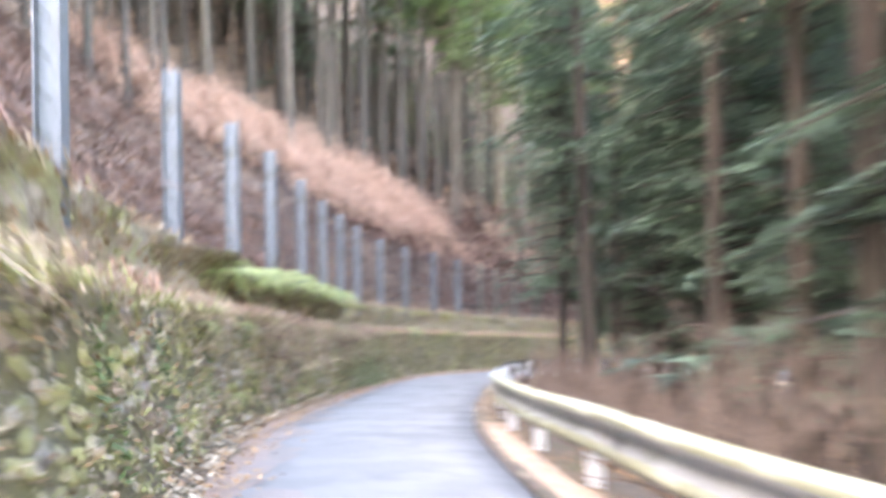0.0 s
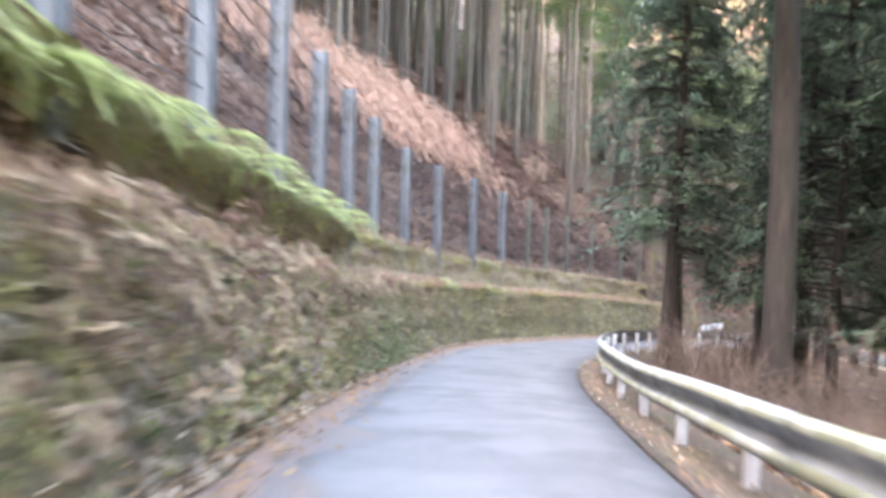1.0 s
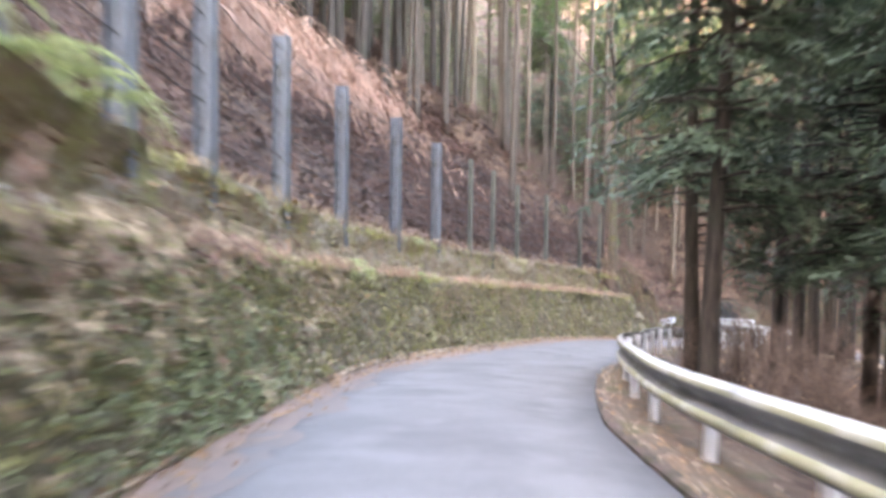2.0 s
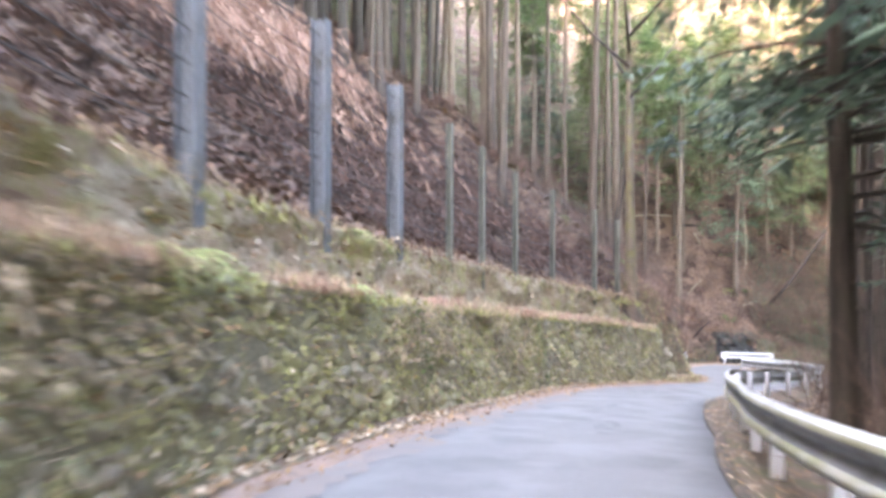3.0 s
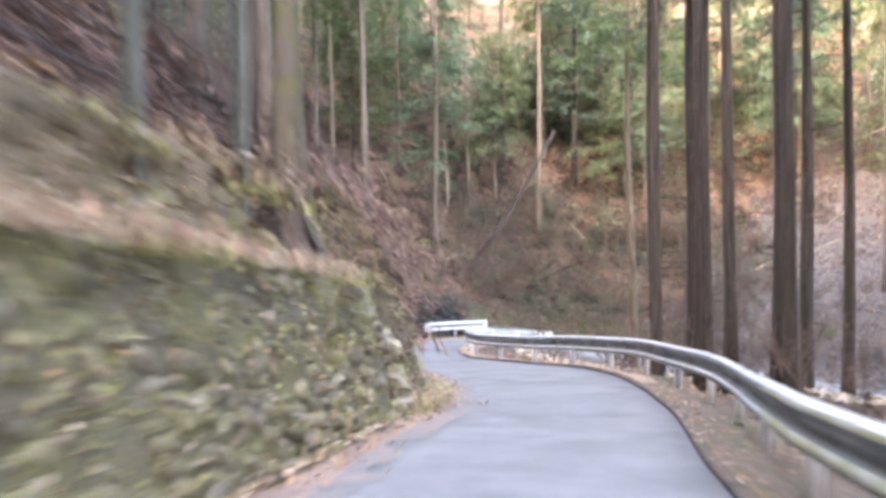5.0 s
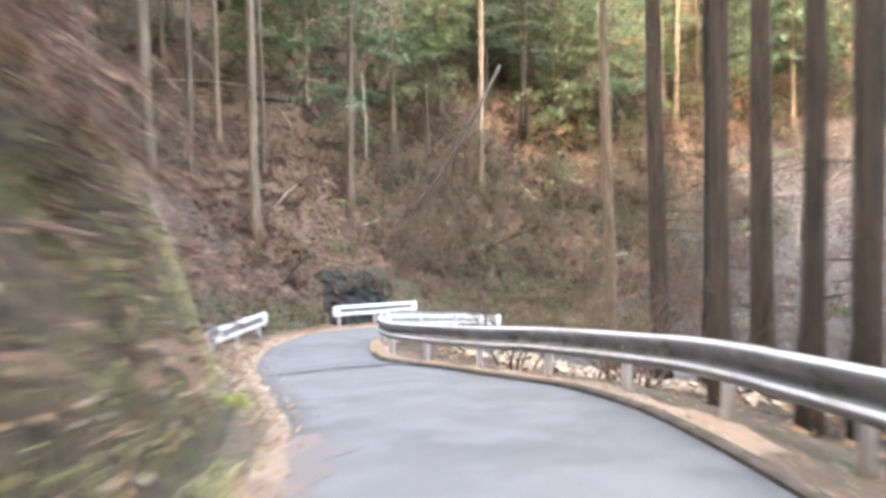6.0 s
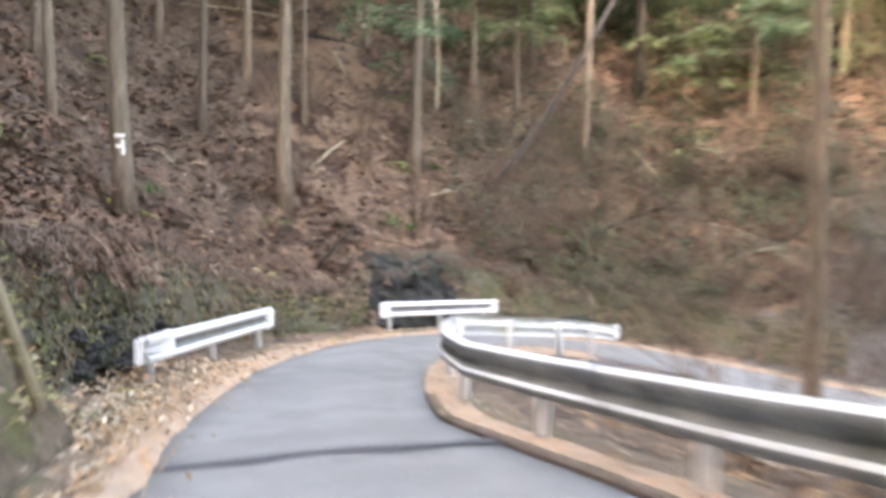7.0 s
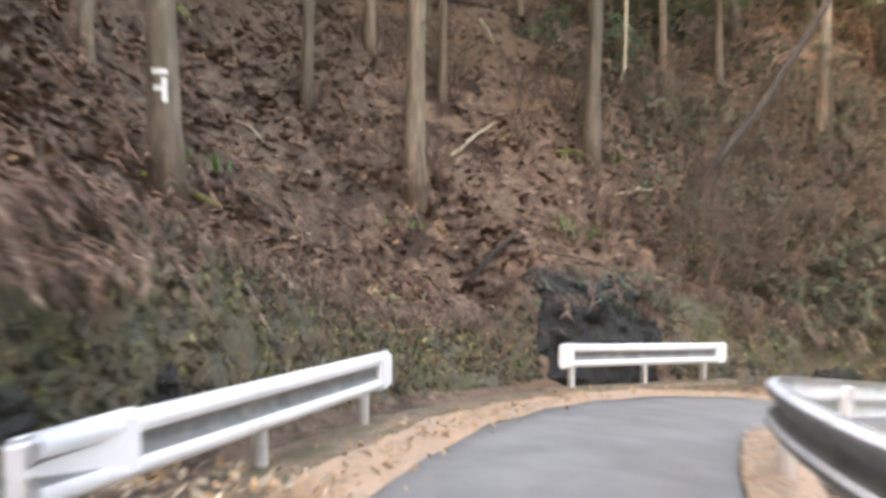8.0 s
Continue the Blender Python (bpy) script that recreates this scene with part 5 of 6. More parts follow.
blades("wall_fringe", face_spots(1900, 3.3, 0.05, 0.5), 0.22, 0.010, "straw", "dead stalks and leaves clinging to the wall's face", "grass", 1.0, 2, 38, 0.08, 0.2)
blades("wall_fringe", face_spots(1300, 8.1, 0.08, 0.9), 0.07, 0.009, "moss", "yellow-green moss tufts on the wall's stones", "moss", 0.9, 3, 48, 0.07, 0.3)
over = []
while len(over) < 300:
    s, v = rnd.uniform(16.5, 28.5), 1 - 0.55 * rnd.random() ** 1.7
    if fbm(s * 0.6, v * 1.5, 12.1) + rnd.gauss(0, 0.1) > -0.05:
        over.append((place(s, wall_base(s) + 0.27 * v - 0.02, WALL_H * v + 0.03), place(s, 0.0) - place(s, 1.0)))
hanging_brush("wall_fringe", over[:110], 0.22, 0.013, "dry_brush", "dead fern fronds hanging down the wall's face", 171, 5)
hanging_brush("wall_fringe", over[110:220], 0.20, 0.012, "straw", "pale dead stalks hanging down the wall's face", 172, 5)
blades("wall_fringe", ledge(1000, 0.26, WALL_H - 0.06, 9.2, 0.1), 0.14, 0.009, "moss", "moss and small green plants on the wall's top", "grass", 0.7, 3, 28, 0.07)
blades("bank_fringe", ledge(1500, 0.98, 2.46, 3.2, 0.0, 0.09), 0.34, 0.010, "dry_brush", "russet dead fern and grass hanging over the bank's edge", "grass", 0.85, 2, 9, 0.09)
blades("bank_fringe", ledge(1400, 0.92, 2.48, 7.2, -0.05, 0.09), 0.26, 0.010, "straw", "brown stalks hanging over the bank's edge", "grass", 0.9, 2, 19, 0.09)
blades("bank_fringe", ledge(900, 0.90, 2.36, 11.2, 0.15, 0.09), 0.22, 0.011, "moss", "moss and grass on the bank's edge", "grass", 0.8, 3, 29, 0.09)
leaves("leaf_litter", [place(s, edge_left(s) + rnd.gauss(0.12, 0.22), 0.04) for s in [rnd.uniform(4, 90) for _ in range(5200)]], 0.045, "leaf_dry", "brown fallen leaves along the lane's edge", 1)
leaves("leaf_litter", [place(s, edge_right(s) - abs(rnd.gauss(0.2, 0.35)), 0.06) for s in [rnd.uniform(4, 80) for _ in range(2200)]], 0.026, "leaf_pale", "pale dry leaves under the guard rail", 2)
leaves("leaf_litter", [place(s, edge_right(s) - abs(rnd.gauss(0.2, 0.4)), 0.06) for s in [rnd.uniform(4, 82) for _ in range(3600)]], 0.028, "leaf_dry", "brown leaves under the guard rail", 7)
leaves("leaf_litter", [hill_point(rnd.uniform(4, 53), rnd.uniform(0.1, 0.45)) for _ in range(5200)], 0.06, "leaf_pale", "dry leaves lying on the wall's ledge", 3)
leaves("leaf_litter", [hill_point(rnd.uniform(4, 100), rnd.uniform(0.7, 12)) for _ in range(24000)], 0.085, "leaf_dry", "brown leaves strewn over the hillside", 4)
leaves("leaf_litter", [hill_point(rnd.uniform(4, 56), rnd.uniform(0.9, 14)) for _ in range(22000)], 0.13, "leaf_dark", "dark leaves on the slope above the fence", 16)
leaves("leaf_litter", clumps(11000, 36, 56, 1.5, 14, 0.5, 0.0, 21.5), 0.15, "leaf_dark", "dark leaves gathered in clumps on the slope", 29)
leaves("leaf_litter", clumps(11000, 66, 80, 1.8, 12, 0.5, -0.1, 23.5), 0.11, "leaf_dark", "dark leaves gathered on the slope above the first short rail", 30)
leaves("leaf_litter", [p for p in [hill_point(rnd.uniform(56, 98), rnd.uniform(1.2, 14)) for _ in range(26000)] if not bare_slope(p)], 0.14, "leaf_dark", "dark leaves on the slope above the bend", 15)
sprout_spots = clumps(46, 56, 96, 1.5, 14, 0.4, 0.1, 13.5) + [Vector((22.4, 72.4, hill_height(22.4, 72.4))), Vector((22.9, 72.3, hill_height(22.9, 72.3)))]
blades("green_sprouts", sprout_spots, 0.42, 0.026, "green", "low green sprouts on the leafy slope", "sprouts", 0.6, 26, 16, 0.22)
cover = [hill_point(rnd.uniform(83, 104), rnd.uniform(5, 20)) + Vector((0, 0, abs(rnd.gauss(0, 0.5)))) for _ in range(20000)]
cover = [p for p in cover if not bare_slope(p) or rnd.random() < 0.08]
leaves("undergrowth", cover[:len(cover) // 2], 0.15, "cedar", "dark green brush on the slope beyond the bend", 83)
leaves("undergrowth", cover[len(cover) // 2:], 0.14, "undergrowth", "olive brush on the slope beyond the bend", 84)
thicket = []
for _ in range(14000):
    p = hill_point(rnd.uniform(82.2, 95), rnd.uniform(0.9, 8))
    if not bare_slope(p) or rnd.random() < 0.1:
        thicket.append(p + Vector((0, 0, abs(rnd.gauss(0, 0.45)))))
leaves("undergrowth", thicket[:5500], 0.10, "cedar", "dark green undergrowth on the slope past the rocks", 81)
leaves("undergrowth", thicket[5500:], 0.09, "leaf_dark", "dark brown undergrowth on the slope past the rocks", 82)
shelf = [place(s, edge_left(s) + 0.15 + 1.4 * rnd.random() ** 1.3, 0.05) for s in [rnd.uniform(62, 73) for _ in range(2000)]]
leaves("leaf_litter", [p + Vector((rnd.gauss(0, 0.1), rnd.gauss(0, 0.1), 0.01)) for p in shelf], 0.045, "leaf_dry", "brown leaves on the verge beside the bend", 18)
foot = []
for _ in range(6000):
    s = rnd.uniform(4, 54)
    foot.append(place(s, edge_left(s) + 0.12 + (wall_base(s) + 0.12 - edge_left(s)) * rnd.random(), 0.07))
leaves("leaf_litter", foot[:3000], 0.05, "leaf_pale", "pale leaves heaped at the wall's foot", 19)
leaves("leaf_litter", foot[3000:], 0.05, "leaf_dry", "brown leaves heaped at the wall's foot", 20)
face = []
for _ in range(5600):
    s, v = rnd.uniform(4, 53), rnd.random()
    face.append(place(s, wall_base(s) + 0.62 + 0.12 * v + rnd.gauss(0, 0.05), 1.72 + 0.85 * v))
leaves("bank_leaves", face[:2400], 0.055, "leaf_dry", "brown leaves caught on the earth face above the ledge", 22)
leaves("bank_leaves", face[2400:3600], 0.05, "leaf_pale", "pale leaves caught on the earth face above the ledge", 23)
blades("bank_moss", face[3600:], 0.14, 0.010, "moss", "moss and roots hanging on the earth face above the ledge", "moss", 0.9, 2, 25, 0.05, 0.2)
leaves("leaf_litter", [p + Vector((rnd.gauss(0, 0.25), rnd.gauss(0, 0.25), 0.02)) for p in shelf[::3]], 0.05, "leaf_pale", "broad pale leaves on the verge beside the bend", 27)
leaves("leaf_litter", shelf[::2], 0.04, "leaf_pale", "pale dry leaves and bark on the verge beside the bend", 17)
blades("dry_grass", [place(s, edge_left(s) + 0.2 + 1.0 * rnd.random(), 0.03) for s in [rnd.uniform(62, 71) for _ in range(700)]], 0.22, 0.008, "straw", "dry straw on the verge beside the bend", "grass", 0.8, 2, 24, 0.1, 0.25)
leaves("leaf_litter", [hill_point(rnd.uniform(54, 92), rnd.uniform(0.5, 10)) for _ in range(5000)], 0.06, "leaf_pale", "pale dry leaves on the bank beside the bend", 5)
gl = []
while len(gl) < 7000:
    p = place(rnd.uniform(4, 72), -rnd.uniform(2.6, 12), 0)
    gl.append(Vector((p.x, p.y, 0)))
gx = np.array([p.x for p in gl])
gy = np.array([p.y for p in gl])
gzz = right_height(gx, gy)[0]
for p, z in zip(gl, gzz):
    p.z = float(z) + 0.05
leaves("leaf_litter", gl, 0.09, "leaf_dry", "brown leaves strewn over the forest floor", 6)
below = []
while len(below) < 9000:
    x, y = rnd.uniform(19, 44), rnd.uniform(40, 64)
    if fbm(x * 0.2, y * 0.2, 4.4) > -0.15:
        below.append((x, y))
bz, _, br = right_height(np.array([q[0] for q in below]), np.array([q[1] for q in below]))
leaves("leaf_litter", [Vector((x, y, float(z) + 0.12)) for (x, y), z, r in zip(below, bz, br) if r > 3.2], 0.15, "leaf_pale", "pale dry leaves on the ground among the trees below the lane", 9)


def wall_spot(s, up):
    return place(s, wall_base(s) - 0.01 + 0.17 * up, up)


leaves("wall_leaves", [wall_spot(rnd.uniform(6, 54), 1.6 * rnd.random() ** 1.2) for _ in range(2600)], 0.04, "leaf_pale", "dry leaves caught between the wall's stones", 11, 0)
leaves("wall_leaves", [wall_spot(rnd.uniform(6, 54), 1.6 * rnd.random()) for _ in range(2600)], 0.045, "leaf_dry", "brown leaves caught between the wall's stones", 12, 0)
leaves("wall_ivy", [wall_spot(rnd.gauss(28.6, 1.6), 1.5 * rnd.random() ** 1.3) for _ in range(3400)], 0.05, "ivy_leaf", "green creeper hanging over the stone wall", 13, 0)
moss_spots = []
while len(moss_spots) < 4200:
    s, u = rnd.uniform(6, 54.5), 1.62 * rnd.random()
    if fbm(s * 0.7, u * 1.6, 6.6) + rnd.gauss(0, 0.1) + 0.30 * (u - 0.9) + (-0.05 if s < 27 else 0.007 * (s - 26)) > 0.08:
        moss_spots.append(wall_spot(s, u) + Vector((0, 0, 0.02)))
blades("wall_moss", moss_spots, 0.055, 0.010, "moss", "yellow-green moss cushions over the wall's stones", "moss", 0.9, 2, 41, 0.03)
leaves("wall_ivy", [wall_spot(s + rnd.gauss(0, 0.12), u + rnd.gauss(0, 0.14)) for s, u in [(rnd.choice((11.2, 13.0, 15.2, 17.4, 19.0, 21.0, 23.0, 25.1, 40.0, 46.0)), rnd.choice((0.5, 1.0, 1.35))) for _ in range(900)]], 0.05, "green", "small green plants growing from the wall's joints", 14, 0)
blades("grass_tuft", [place(s, edge_left(s) + rnd.uniform(0.06, 0.4), 0.04) for s in [rnd.gauss(56.6, 0.8) for _ in range(420)]], 0.34, 0.008, "straw", "dry yellowish grass tuft at the stone wall's end", "grass", 0.6, 3, 65, 0.06)
blades("grass_tuft", [place(s, edge_left(s) + rnd.uniform(0.1, 0.45), 0.04) for s in [rnd.gauss(57.0, 1.0) for _ in range(260)]], 0.26, 0.009, "fern", "green grass in the tuft at the stone wall's end", "grass", 0.6, 3, 66, 0.06)
blades("moss_fringe", [hill_point(rnd.uniform(54.5, 69), rnd.uniform(0.3, 2.2)) for _ in range(2200)], 0.16, 0.008, "moss", "moss and grass tufts on the steep bank", "moss", 0.5, 2, 21, 0.06)


def bank_spot(s, o):
    lat, up = hill(s)
    return place(s, float(np.interp(o, DENSE, lat)) - 0.07 * fbm(s * 1.4, o * 3.0, 5.5, 4) - 0.06, float(np.interp(o, DENSE, up)) + hill_rough(s, o) + 0.05)


end_brush = [(bank_spot(rnd.uniform(55.0, 61), rnd.uniform(0.5, 2.4)), outward(57)) for _ in range(210)]
hanging_brush("dry_brush", end_brush[:140], 0.32, 0.018, "dry_brush", "brown dead fronds on the bank past the stone wall", 96, 5)
hanging_brush("dry_brush", end_brush[140:], 0.28, 0.014, "dry_salmon", "reddish dead fronds on the bank past the stone wall", 97, 5)
leaves("bank_leaves", [bank_spot(rnd.uniform(54.5, 69), rnd.uniform(0.3, 2.3)) for _ in range(2600)], 0.06, "leaf_dry", "brown leaves caught on the mossy bank", 61)
leaves("bank_leaves", [bank_spot(rnd.uniform(54.5, 69), rnd.uniform(0.3, 2.3)) for _ in range(1200)], 0.05, "leaf_pale", "pale leaves caught on the mossy bank", 62)
blades("moss_fringe", [bank_spot(rnd.uniform(54.5, 69), rnd.uniform(0.35, 2.2)) for _ in range(4200)], 0.11, 0.010, "moss", "moss and grass tufts on the steep bank", "moss", 0.9, 2, 63, 0.05, 0.2)
blades("dry_grass", [bank_spot(rnd.uniform(54.5, 69), rnd.uniform(0.9, 2.3)) for _ in range(900)], 0.5, 0.007, "twig", "dead stalks hanging down the mossy bank", "grass", 0.95, 2, 64, 0.1, 0.2)


def make_fern(seed, size, fronds):
    rnd = random.Random(seed)
    fern = thing("fern", "bright green hanging fern", "fern", group="ferns on the bank")
    for f in range(fronds):
        verts, faces = [], []
        a = rnd.uniform(0, 6.283)
        d = Vector((math.cos(a), math.sin(a), 0))
        w = Vector((-d.y, d.x, 0))
        L = size * rnd.uniform(0.7, 1.2)
        n = 11
        for k in range(n):
            u = (k + 0.5) / n
            c = d * L * u + Vector((0, 0, L * (0.55 * u - 1.15 * u * u)))
            lw = L * 0.30 * math.sin(math.pi * min(u * 0.9 + 0.12, 1))
            for sg in (-1, 1):
                i = len(verts)
                tip = c + w * sg * lw + d * lw * 0.35 - Vector((0, 0, lw * 0.25))
                verts += [c - d * L * 0.02, c + d * L * 0.045, tip]
                faces.append((i, i + 1, i + 2))
        rib = [d * L * u + Vector((0, 0, L * (0.55 * u - 1.15 * u * u))) for u in (0, 0.25, 0.5, 0.75, 1.0)]
        i = len(verts)
        for q in rib:
            verts += [q - w * 0.006, q + w * 0.006]
        faces += [(i + 2 * k, i + 2 * k + 1, i + 2 * k + 3, i + 2 * k + 2) for k in range(4)]
        mesh_object("frond", verts, faces, "fern", fern)
    return fern


FERNS = [make_fern(k + 1, 0.66, 15) for k in range(3)]
fern_spots = []
for k in range(24):
    s = 17.3 + 10.2 * k / 23 + rnd.uniform(-0.2, 0.2)
    h = float(np.interp(s, [17, 21, 24, 28], [2.3, 2.5, 2.62, 2.55])) + rnd.uniform(-0.12, 0.12)
    fern_spots.append((s, wall_base(s) + rnd.uniform(0.42, 0.62), h, rnd.uniform(0.6, 1.0)))
for s, dl, h in [(34.7, 0.42, 1.72), (35.0, 0.5, 1.78), (40.2, 0.95, 2.55), (39.8, 0.85, 2.5), (42.3, 0.9, 2.5), (37.8, 0.35, 1.7), (30.2, 0.4, 1.7), (31.5, 0.85, 2.45), (34.2, 0.4, 1.74), (38.9, 0.8, 2.52), (39.2, 0.85, 2.55), (15.1, 0.22, 1.42), (17.1, 0.22, 1.45), (16.5, 0.14, 0.5)]:
    fern_spots.append((s, wall_base(s) + dl, h, 0.45 if s < 18 or h > 2.4 else 0.75))
for k, (s, lat, h, sc) in enumerate(fern_spots):
    m = Matrix.Translation(place(s, lat, h)) @ Euler((0, 0, rnd.uniform(0, 6.3))).to_matrix().to_4x4()
    if k < 3:
        FERNS[k].matrix_basis = m @ Matrix.Diagonal((sc, sc, sc, 1))
    else:
        copy_thing(FERNS[k % 3], m).matrix_basis = m @ Matrix.Diagonal((sc, sc, sc, 1))
for k in range(26):
    p = hill_point(rnd.uniform(56, 90), rnd.uniform(2, 9))
    copy_thing(FERNS[k % 3], Matrix.Translation(p) @ Euler((0, 0, rnd.uniform(0, 6.3))).to_matrix().to_4x4())


# ---- rocks behind the short rails ----
def boulder(x, y, z, size, mat, label, seed):
    rnd = random.Random(seed)
    bm = bmesh.new()
    bmesh.ops.create_icosphere(bm, subdivisions=3, radius=1.0)
    for v in bm.verts:
        c = v.co.copy()
        v.co = c * (1 + 0.55 * fbm(c.x * 1.7 + seed, c.y * 1.7, c.z * 1.7))
        v.co += 0.13 * Vector((fbm(c.x * 4, c.y * 4, seed), fbm(c.y * 4, c.z * 4, seed), fbm(c.z * 4, c.x * 4, seed)))
    me = bpy.data.meshes.new("rock")
    bm.to_mesh(me)
    bm.free()
    me.materials.append(M[mat])
    ob = new("rock", me)
    ob.matrix_basis = Matrix.Translation((x, y, z)) @ Euler((rnd.uniform(-0.4, 0.4), rnd.uniform(-0.4, 0.4), rnd.uniform(0, 6))).to_matrix().to_4x4() @ Matrix.Diagonal((size[0], size[1], size[2], 1))
    return tagged(ob, label, "rock", group="dark rocks")


def rubble_spot(s, v):
    """A spot on the rubble face at station s, v from its foot (0) to its top (1)."""
    lat, up = hill(s)
    h = -0.1 + v * (rubble_top(s) + 0.1)
    o = float(np.interp(h, [-0.14, 0.4 * rubble_top(s), 0.8 * rubble_top(s), rubble_top(s)], [0.45, 0.56, 0.68, 0.95]))
    return place(s, float(np.interp(o, DENSE, lat)), h)


def gully_rows(s):
    out = []
    for k in range(15):
        v = k / 14
        p, c = rubble_spot(s, v), place(s, 0.0)
        e = max(0.0, 1 - abs((s - 80.75) / (1.35 - 0.3 * v + 0.4 * fbm(v * 5.0, s * 1.3, 6.1))) ** 3)
        proud = 0.30 * e - 0.30 * (1 - e) + 0.24 * fbm(s * 3.1, v * 5.0, 4.4, 5) * e
        out.append((math.hypot(p.x - c.x, p.y - c.y) - proud, p.z - c.z + (0.05 + 0.25 * fbm(s * 2.2, 7.7)) * v))
    return out


tagged(sweep("rock_face", steps(79.3, 82.2, 0.07), gully_rows, "dark_rock"), "wet black rock face in the bank behind the rail", "rock face", kind="structure")
over = [(rubble_spot(79.6 + 2.3 * rnd.random(), rnd.uniform(0.75, 1.1)) + Vector((0, 0, 0.05)), outward(80.7)) for _ in range(36)]
hanging_brush("dry_brush", over, 0.38, 0.022, "twig_grey", "dead twigs hanging over the dark rock face", 91, 4)
hanging_brush("ivy", over[:24], 0.3, 0.03, "cedar", "dark green ivy hanging over the rock face", 92, 4)
for k in range(14):
    p = rubble_spot(79.85 + 1.8 * rnd.random(), rnd.uniform(0.0, 0.75))
    boulder(p.x, p.y, p.z, (rnd.uniform(0.1, 0.24), rnd.uniform(0.12, 0.2), rnd.uniform(0.1, 0.2)), "dark_rock", "wet black rock in the bank behind the rail", 200 + k)
for k in range(14):
    p = rubble_spot(71.2 + 2.4 * rnd.random(), rnd.uniform(0.0, 0.4))
    boulder(p.x, p.y, p.z, (rnd.uniform(0.12, 0.25), 0.18, rnd.uniform(0.1, 0.2)), "dark_rock", "dark rock in the hollow behind the rail", 300 + k)
# dark rock added to stand in for a black hollow in the bank
p = hill_point(57.6, 1.0)
boulder(p.x, p.y, p.z - 0.05, (0.22, 0.22, 0.24), "dark_rock", "dark rock standing in for a hollow in the bank above the wall's end", 360)
for k, (s, lat, h, size) in enumerate([(55.15, 0.16, 0.12, 0.26), (55.2, 0.22, 0.48, 0.24), (55.1, 0.30, 0.85, 0.24), (55.35, 0.10, 0.05, 0.18)]):
    p = place(s, wall_base(s) + lat, h)
    boulder(p.x, p.y, p.z, (size, size * 0.9, size * 0.8), "stone_rest", "mossy grey rock at the end of the stone wall", 380 + k)
for k in range(9):
    s, lat = rnd.uniform(63.5, 70.5), rnd.uniform(0.45, 1.3)
    p = place(s, edge_left(s) + lat, 0.0)
    boulder(p.x, p.y, p.z, (rnd.uniform(0.07, 0.16), rnd.uniform(0.07, 0.13), rnd.uniform(0.05, 0.09)), "concrete", "small pale stone among the leaves of the verge", 370 + k)
for k, (s, lat) in enumerate([(63.0, 0.42), (63.35, 0.6), (62.6, 0.55)]):
    p = place(s, edge_left(s) + lat, 0.05)
    boulder(p.x, p.y, p.z, (0.26 - 0.05 * k, 0.2, 0.17 - 0.03 * k), "moss_rock", "rock covered with yellow-green moss on the verge", 390 + k)
boulder(14.5, 62.15, -7.1, (0.12, 0.1, 0.1), "moss_rock", "small rock covered with yellow moss at the rail's end", 396)
marker = thing("marker_post", "small yellow marker post at the foot of the slope", "marker post", (29.8, 71.45, -8.35))
v, f = tube([(0, 0, -0.5), (0, 0, 0.3), (0, 0, 0.56)], [0.02, 0.02, 0.018], 8)
mesh_object("stake", v, f, "wood_dead", marker)
v, f = tube([(0, 0, 0.2), (0.01, 0, 0.38), (0, 0, 0.55)], [0.035, 0.035, 0.03], 8)
mesh_object("yellow_sleeve", v, f, "yellow", marker, "yellow painted sleeve", smooth=True)
# black rocks added in place of a dark gap below the slope
for k in range(6):
    x, y = 27.3 + 0.36 * k, 70.75 + 0.12 * k
    boulder(x, y, -8.42 + 0.05 * (k % 2), (0.32, 0.26, 0.30), "dark_rock", "low black rock standing in for a dark gap at the foot of the slope", 340 + k)


def rubble_rows(s):
    out = []
    for v in (0, 0.12, 0.25, 0.37, 0.5, 0.62, 0.75, 0.87, 1.0):
        p = rubble_spot(s, v)
        c = place(s, 0.0)
        k = 0.09 * fbm(s * 2.2, v * 5.0, 8.5, 4) + 0.03
        out.append((math.hypot(p.x - c.x, p.y - c.y) - k, p.z - c.z))
    return out


for s_a, s_b in ((69.7, 79.6), (82.0, 90)):
    tagged(sweep("revetment", steps(s_a, s_b, 0.15), rubble_rows, "revetment"), "dark mossy rubble revetment at the foot of the bank", "revetment", kind="structure")
rev_v, rev_f = [], []
n_rev = 0
s = 69.8
while s < 90:
    v, row = 0.04, 0
    while v < 1.02:
        if rnd.random() < 0.9 and not 79.7 < s < 81.9:
            p = rubble_spot(s + (0.09 if row % 2 else 0) + rnd.gauss(0, 0.02), min(v, 1.0))
            tilt = (0.75 if row % 2 else -0.75) + rnd.gauss(0, 0.2)
            m = Matrix.Translation(p) @ Euler((rnd.gauss(-0.2, 0.15), tilt, heading(s) + rnd.gauss(0, 0.15))).to_matrix().to_4x4() @ Matrix.Diagonal((rnd.uniform(0.13, 0.22), rnd.uniform(0.10, 0.15), rnd.uniform(0.06, 0.095), 1))
            a = np.array(m)
            base = len(rev_v)
            kind = n_rev % 8
            rev_v += (STONE_V[kind] @ a[:3, :3].T + a[:3, 3]).tolist()
            rev_f += [tuple(base + j for j in f) for f in STONE_F[kind]]
            n_rev += 1
        v += 0.085 / (rubble_top(s) + 0.1)
        row += 1
    s += 0.15
tagged(mesh_object("rubble_stones", rev_v, rev_f, "revetment"), "dark mossy stones set slanting at the foot of the bank", "rubble", kind="stuff")
drape = []
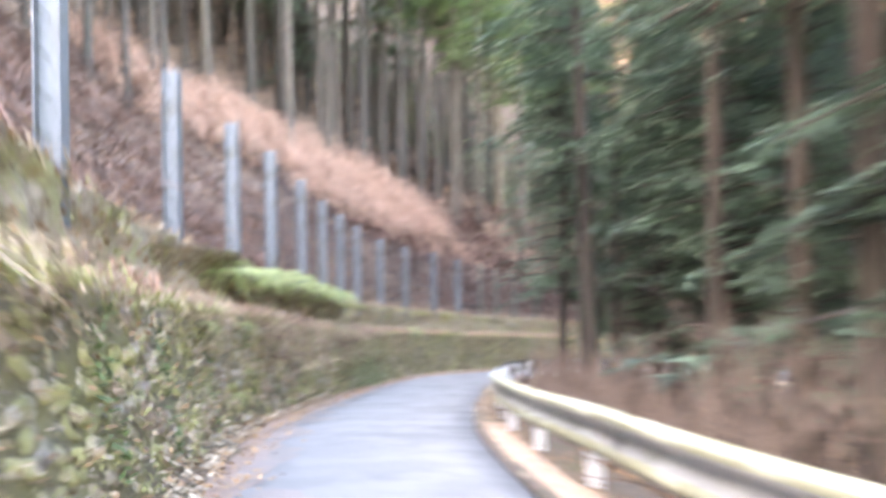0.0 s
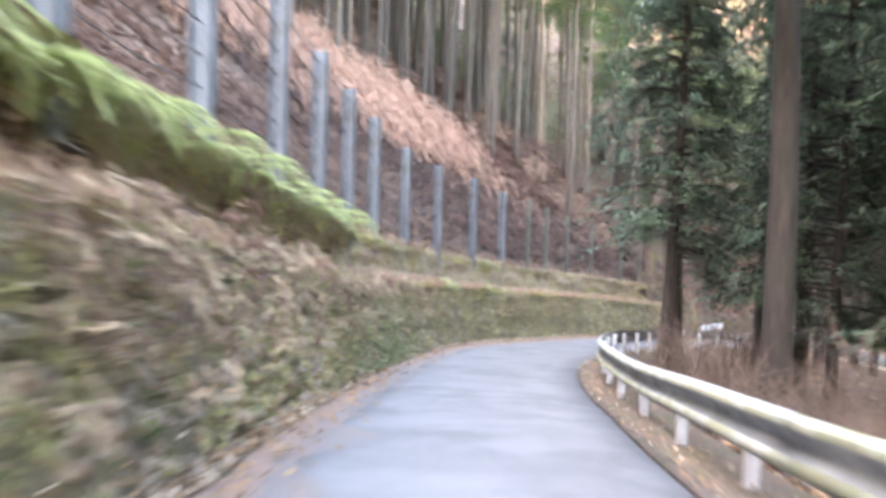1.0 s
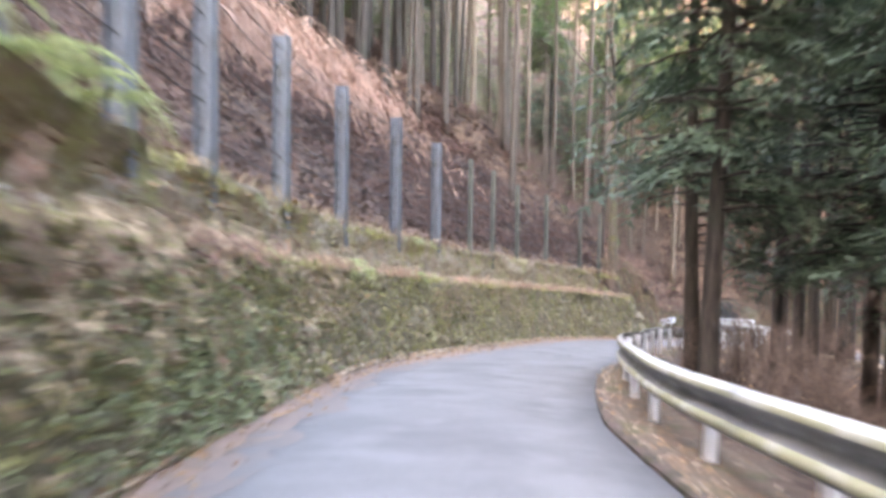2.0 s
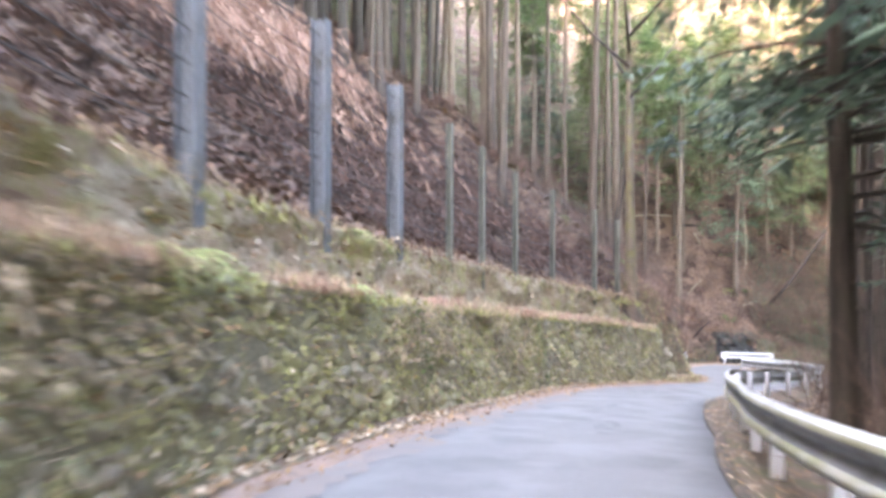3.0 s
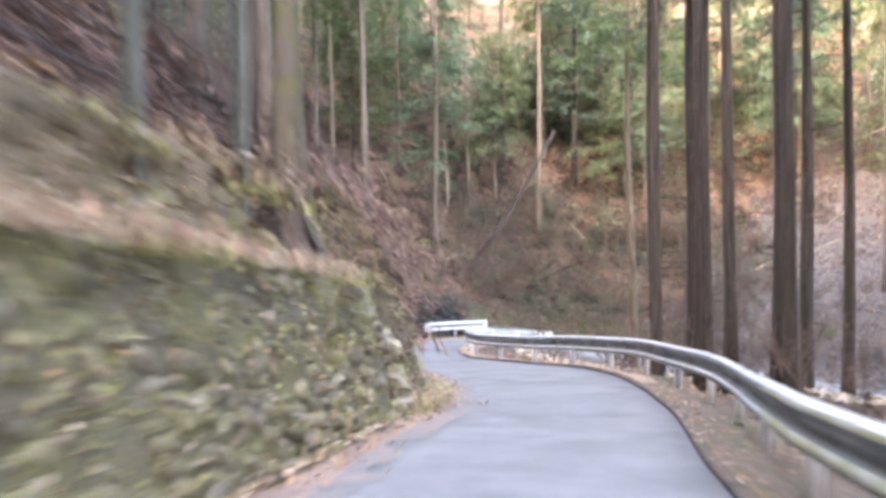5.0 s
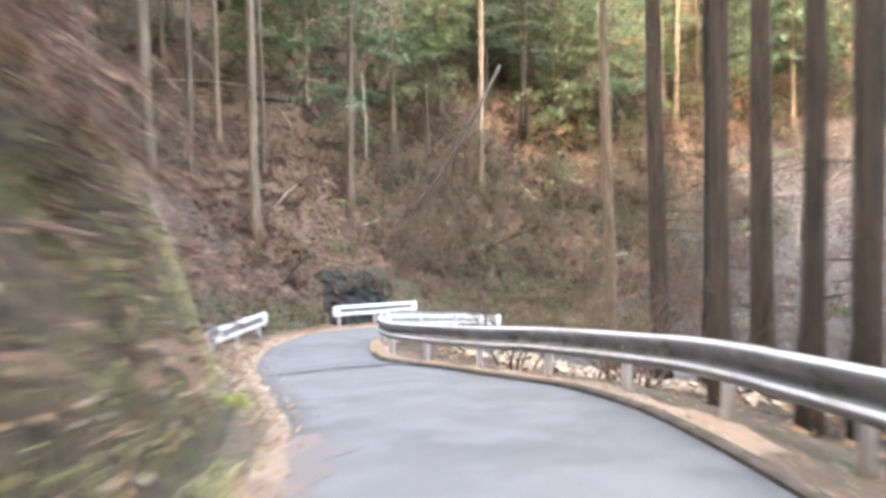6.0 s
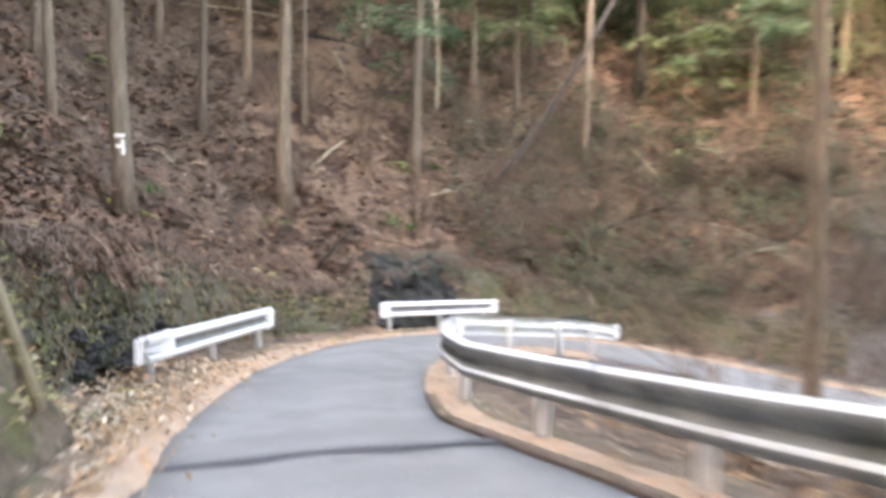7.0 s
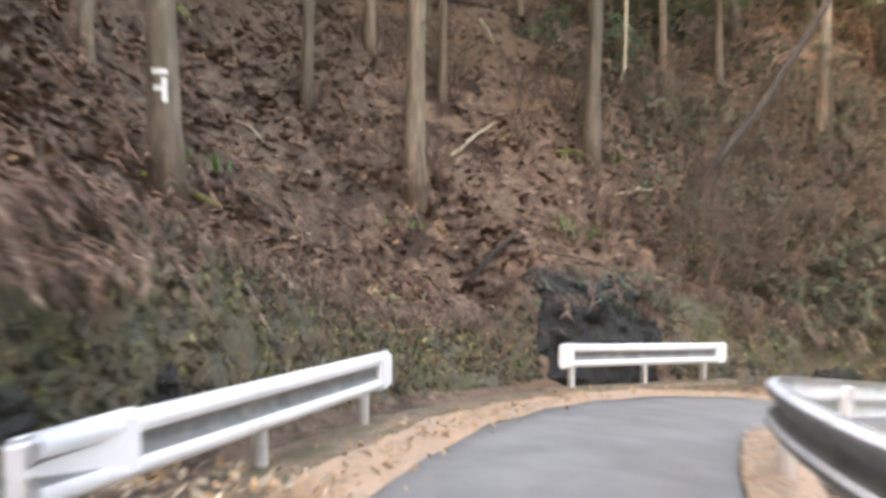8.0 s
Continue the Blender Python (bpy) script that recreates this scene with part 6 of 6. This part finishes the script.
while len(drape) < 75:
    s = rnd.choice((rnd.gauss(72.5, 0.35), rnd.uniform(70, 79.5), rnd.uniform(82, 88)))
    if 69.8 < s < 88:
        drape.append((rubble_spot(s, rnd.uniform(0.8, 1.08)) + Vector((0, 0, 0.06)), outward(s)))
hanging_brush("dry_brush", drape, 0.42, 0.02, "dry_brush", "brown dead fronds hanging over the rubble face", 94, 6)
hanging_brush("dry_brush", drape[::4], 0.4, 0.014, "twig", "pale dead stalks hanging over the rubble face", 95, 4)
bits = [rubble_spot(rnd.uniform(69.8, 79.6), rnd.random()) + Vector((0, 0, 0.06)) for _ in range(2600)]
leaves("leaf_litter", bits, 0.05, "leaf_dry", "brown leaves caught on the rubble face", 51)
blades("moss_fringe", [rubble_spot(rnd.choice((rnd.uniform(69.8, 79.6), rnd.uniform(82, 88))), rnd.uniform(0.3, 1)) for _ in range(1800)], 0.13, 0.008, "moss", "moss tufts on the rubble face", "moss", 0.9, 2, 52, 0.05)
blades("dry_grass", [rubble_spot(rnd.uniform(69.8, 88), 1.0) for _ in range(1500)], 0.45, 0.008, "twig_grey", "dead stalks hanging over the rubble face", "grass", 0.95, 2, 53, 0.15)


# ---- fallen wood ----
def fallen(points, radius, mat, label):
    v, f = tube(points, [radius * (1 - 0.5 * k / (len(points) - 1)) for k in range(len(points))], 8)
    return tagged(mesh_object("fallen_log", v, f, mat, smooth=True), label, "log", group="dead wood")


for k in range(100):
    s, o = rnd.uniform(58, 96), 1.6 + 12 * rnd.random()
    p = hill_point(s, o)
    q = hill_point(s + rnd.uniform(-1.6, 1.6), max(0.8, o + rnd.uniform(-1.3, 1.3)))
    if k % 3 == 0:
        q = q + Vector((0, 0, rnd.uniform(0.2, 0.6)))
    mid = p.lerp(q, 0.5) + Vector((0, 0, 0.12))
    fallen([p + Vector((0, 0, 0.04)), mid, q + Vector((0, 0, 0.04))], rnd.choice((0.012, 0.016, 0.02, 0.03, 0.06)), "wood_pale" if k % 3 == 1 else "wood_dead", "dead branch lying on the leafy slope")
fallen([Vector((13.6, 58.6, -6.3)), Vector((13.15, 58.75, -4.7)), Vector((12.7, 58.9, -3.1))], 0.05, "wood_pale", "pale bare branch leaning on the mossy bank")
fallen([Vector((25.9, 73.7, -4.8)), Vector((27.1, 73.68, -3.6)), Vector((28.2, 73.5, -2.2)), Vector((29.4, 73.2, -0.2)), Vector((30.6, 72.9, 2.0))], 0.13, "wood_dead", "dark dead trunk leaning over the slope")
fallen([Vector((24.2, 73.4, -2.25)), Vector((24.4, 73.55, -1.9)), Vector((24.45, 73.6, -0.6)), Vector((24.35, 73.65, 1.4))], 0.045, "wood_pale", "thin pale bare sapling on the slope")
for (xa, ya), (xb, yb), rad, mat in [((21.9, 78.9), (24.3, 79.1), 0.12, "wood_dead"), ((15.6, 69.7), (16.8, 70.6), 0.10, "wood_dead"), ((12.3, 72.2), (14.2, 72.9), 0.13, "wood_dead"), ((14.9, 69.0), (15.9, 69.4), 0.07, "moss_rock"), ((20.6, 73.9), (22.0, 75.0), 0.05, "wood_pale")]:
    pa, pb = Vector((xa, ya, hill_height(xa, ya) + 0.06)), Vector((xb, yb, hill_height(xb, yb) + 0.06))
    fallen([pa, pa.lerp(pb, 0.5) + Vector((0, 0, 0.05)), pb], rad, mat, "fallen trunk lying on the leafy slope")
mark_v, mark_f = [], []
mark_rnd = random.Random(91)
lean_x, lean_y = mark_rnd.uniform(-0.012, 0.012), mark_rnd.uniform(-0.012, 0.012)
for k, (u, w, h) in enumerate([(0.0, 0.14, 0.035), (0.12, 0.05, 0.05), (0.2, 0.12, 0.035), (0.3, 0.05, 0.07)]):
    for j in range(4):
        ang = -1.75 + (j - 1.5) * w * 2.2 + 0.25 * (k % 2)
        for up in (-h, h):
            z = 1.5 - u + up
            axis = Vector((lean_x * z + 0.06 * math.sin(z * 0.4 + 91), lean_y * z + 0.06 * math.cos(z * 0.33 + 91), 0)) * 1.35
            mark_v.append(Vector((*MARKED, hill_height(*MARKED) + z)) + axis + Vector((math.cos(ang), math.sin(ang), 0)) * 0.212)
    mark_f += [(8 * k + 2 * j, 8 * k + 2 * j + 2, 8 * k + 2 * j + 3, 8 * k + 2 * j + 1) for j in range(3)]
tagged(mesh_object("paint_mark", mark_v, mark_f, "paint_mark"), "white paint strokes on a cedar trunk", "paint mark")

# ---- single stones of the wall ----
for m, kind in near_specs:
    ob = new("stone", STONES[kind])
    ob.parent = wall
    ob.matrix_basis = m
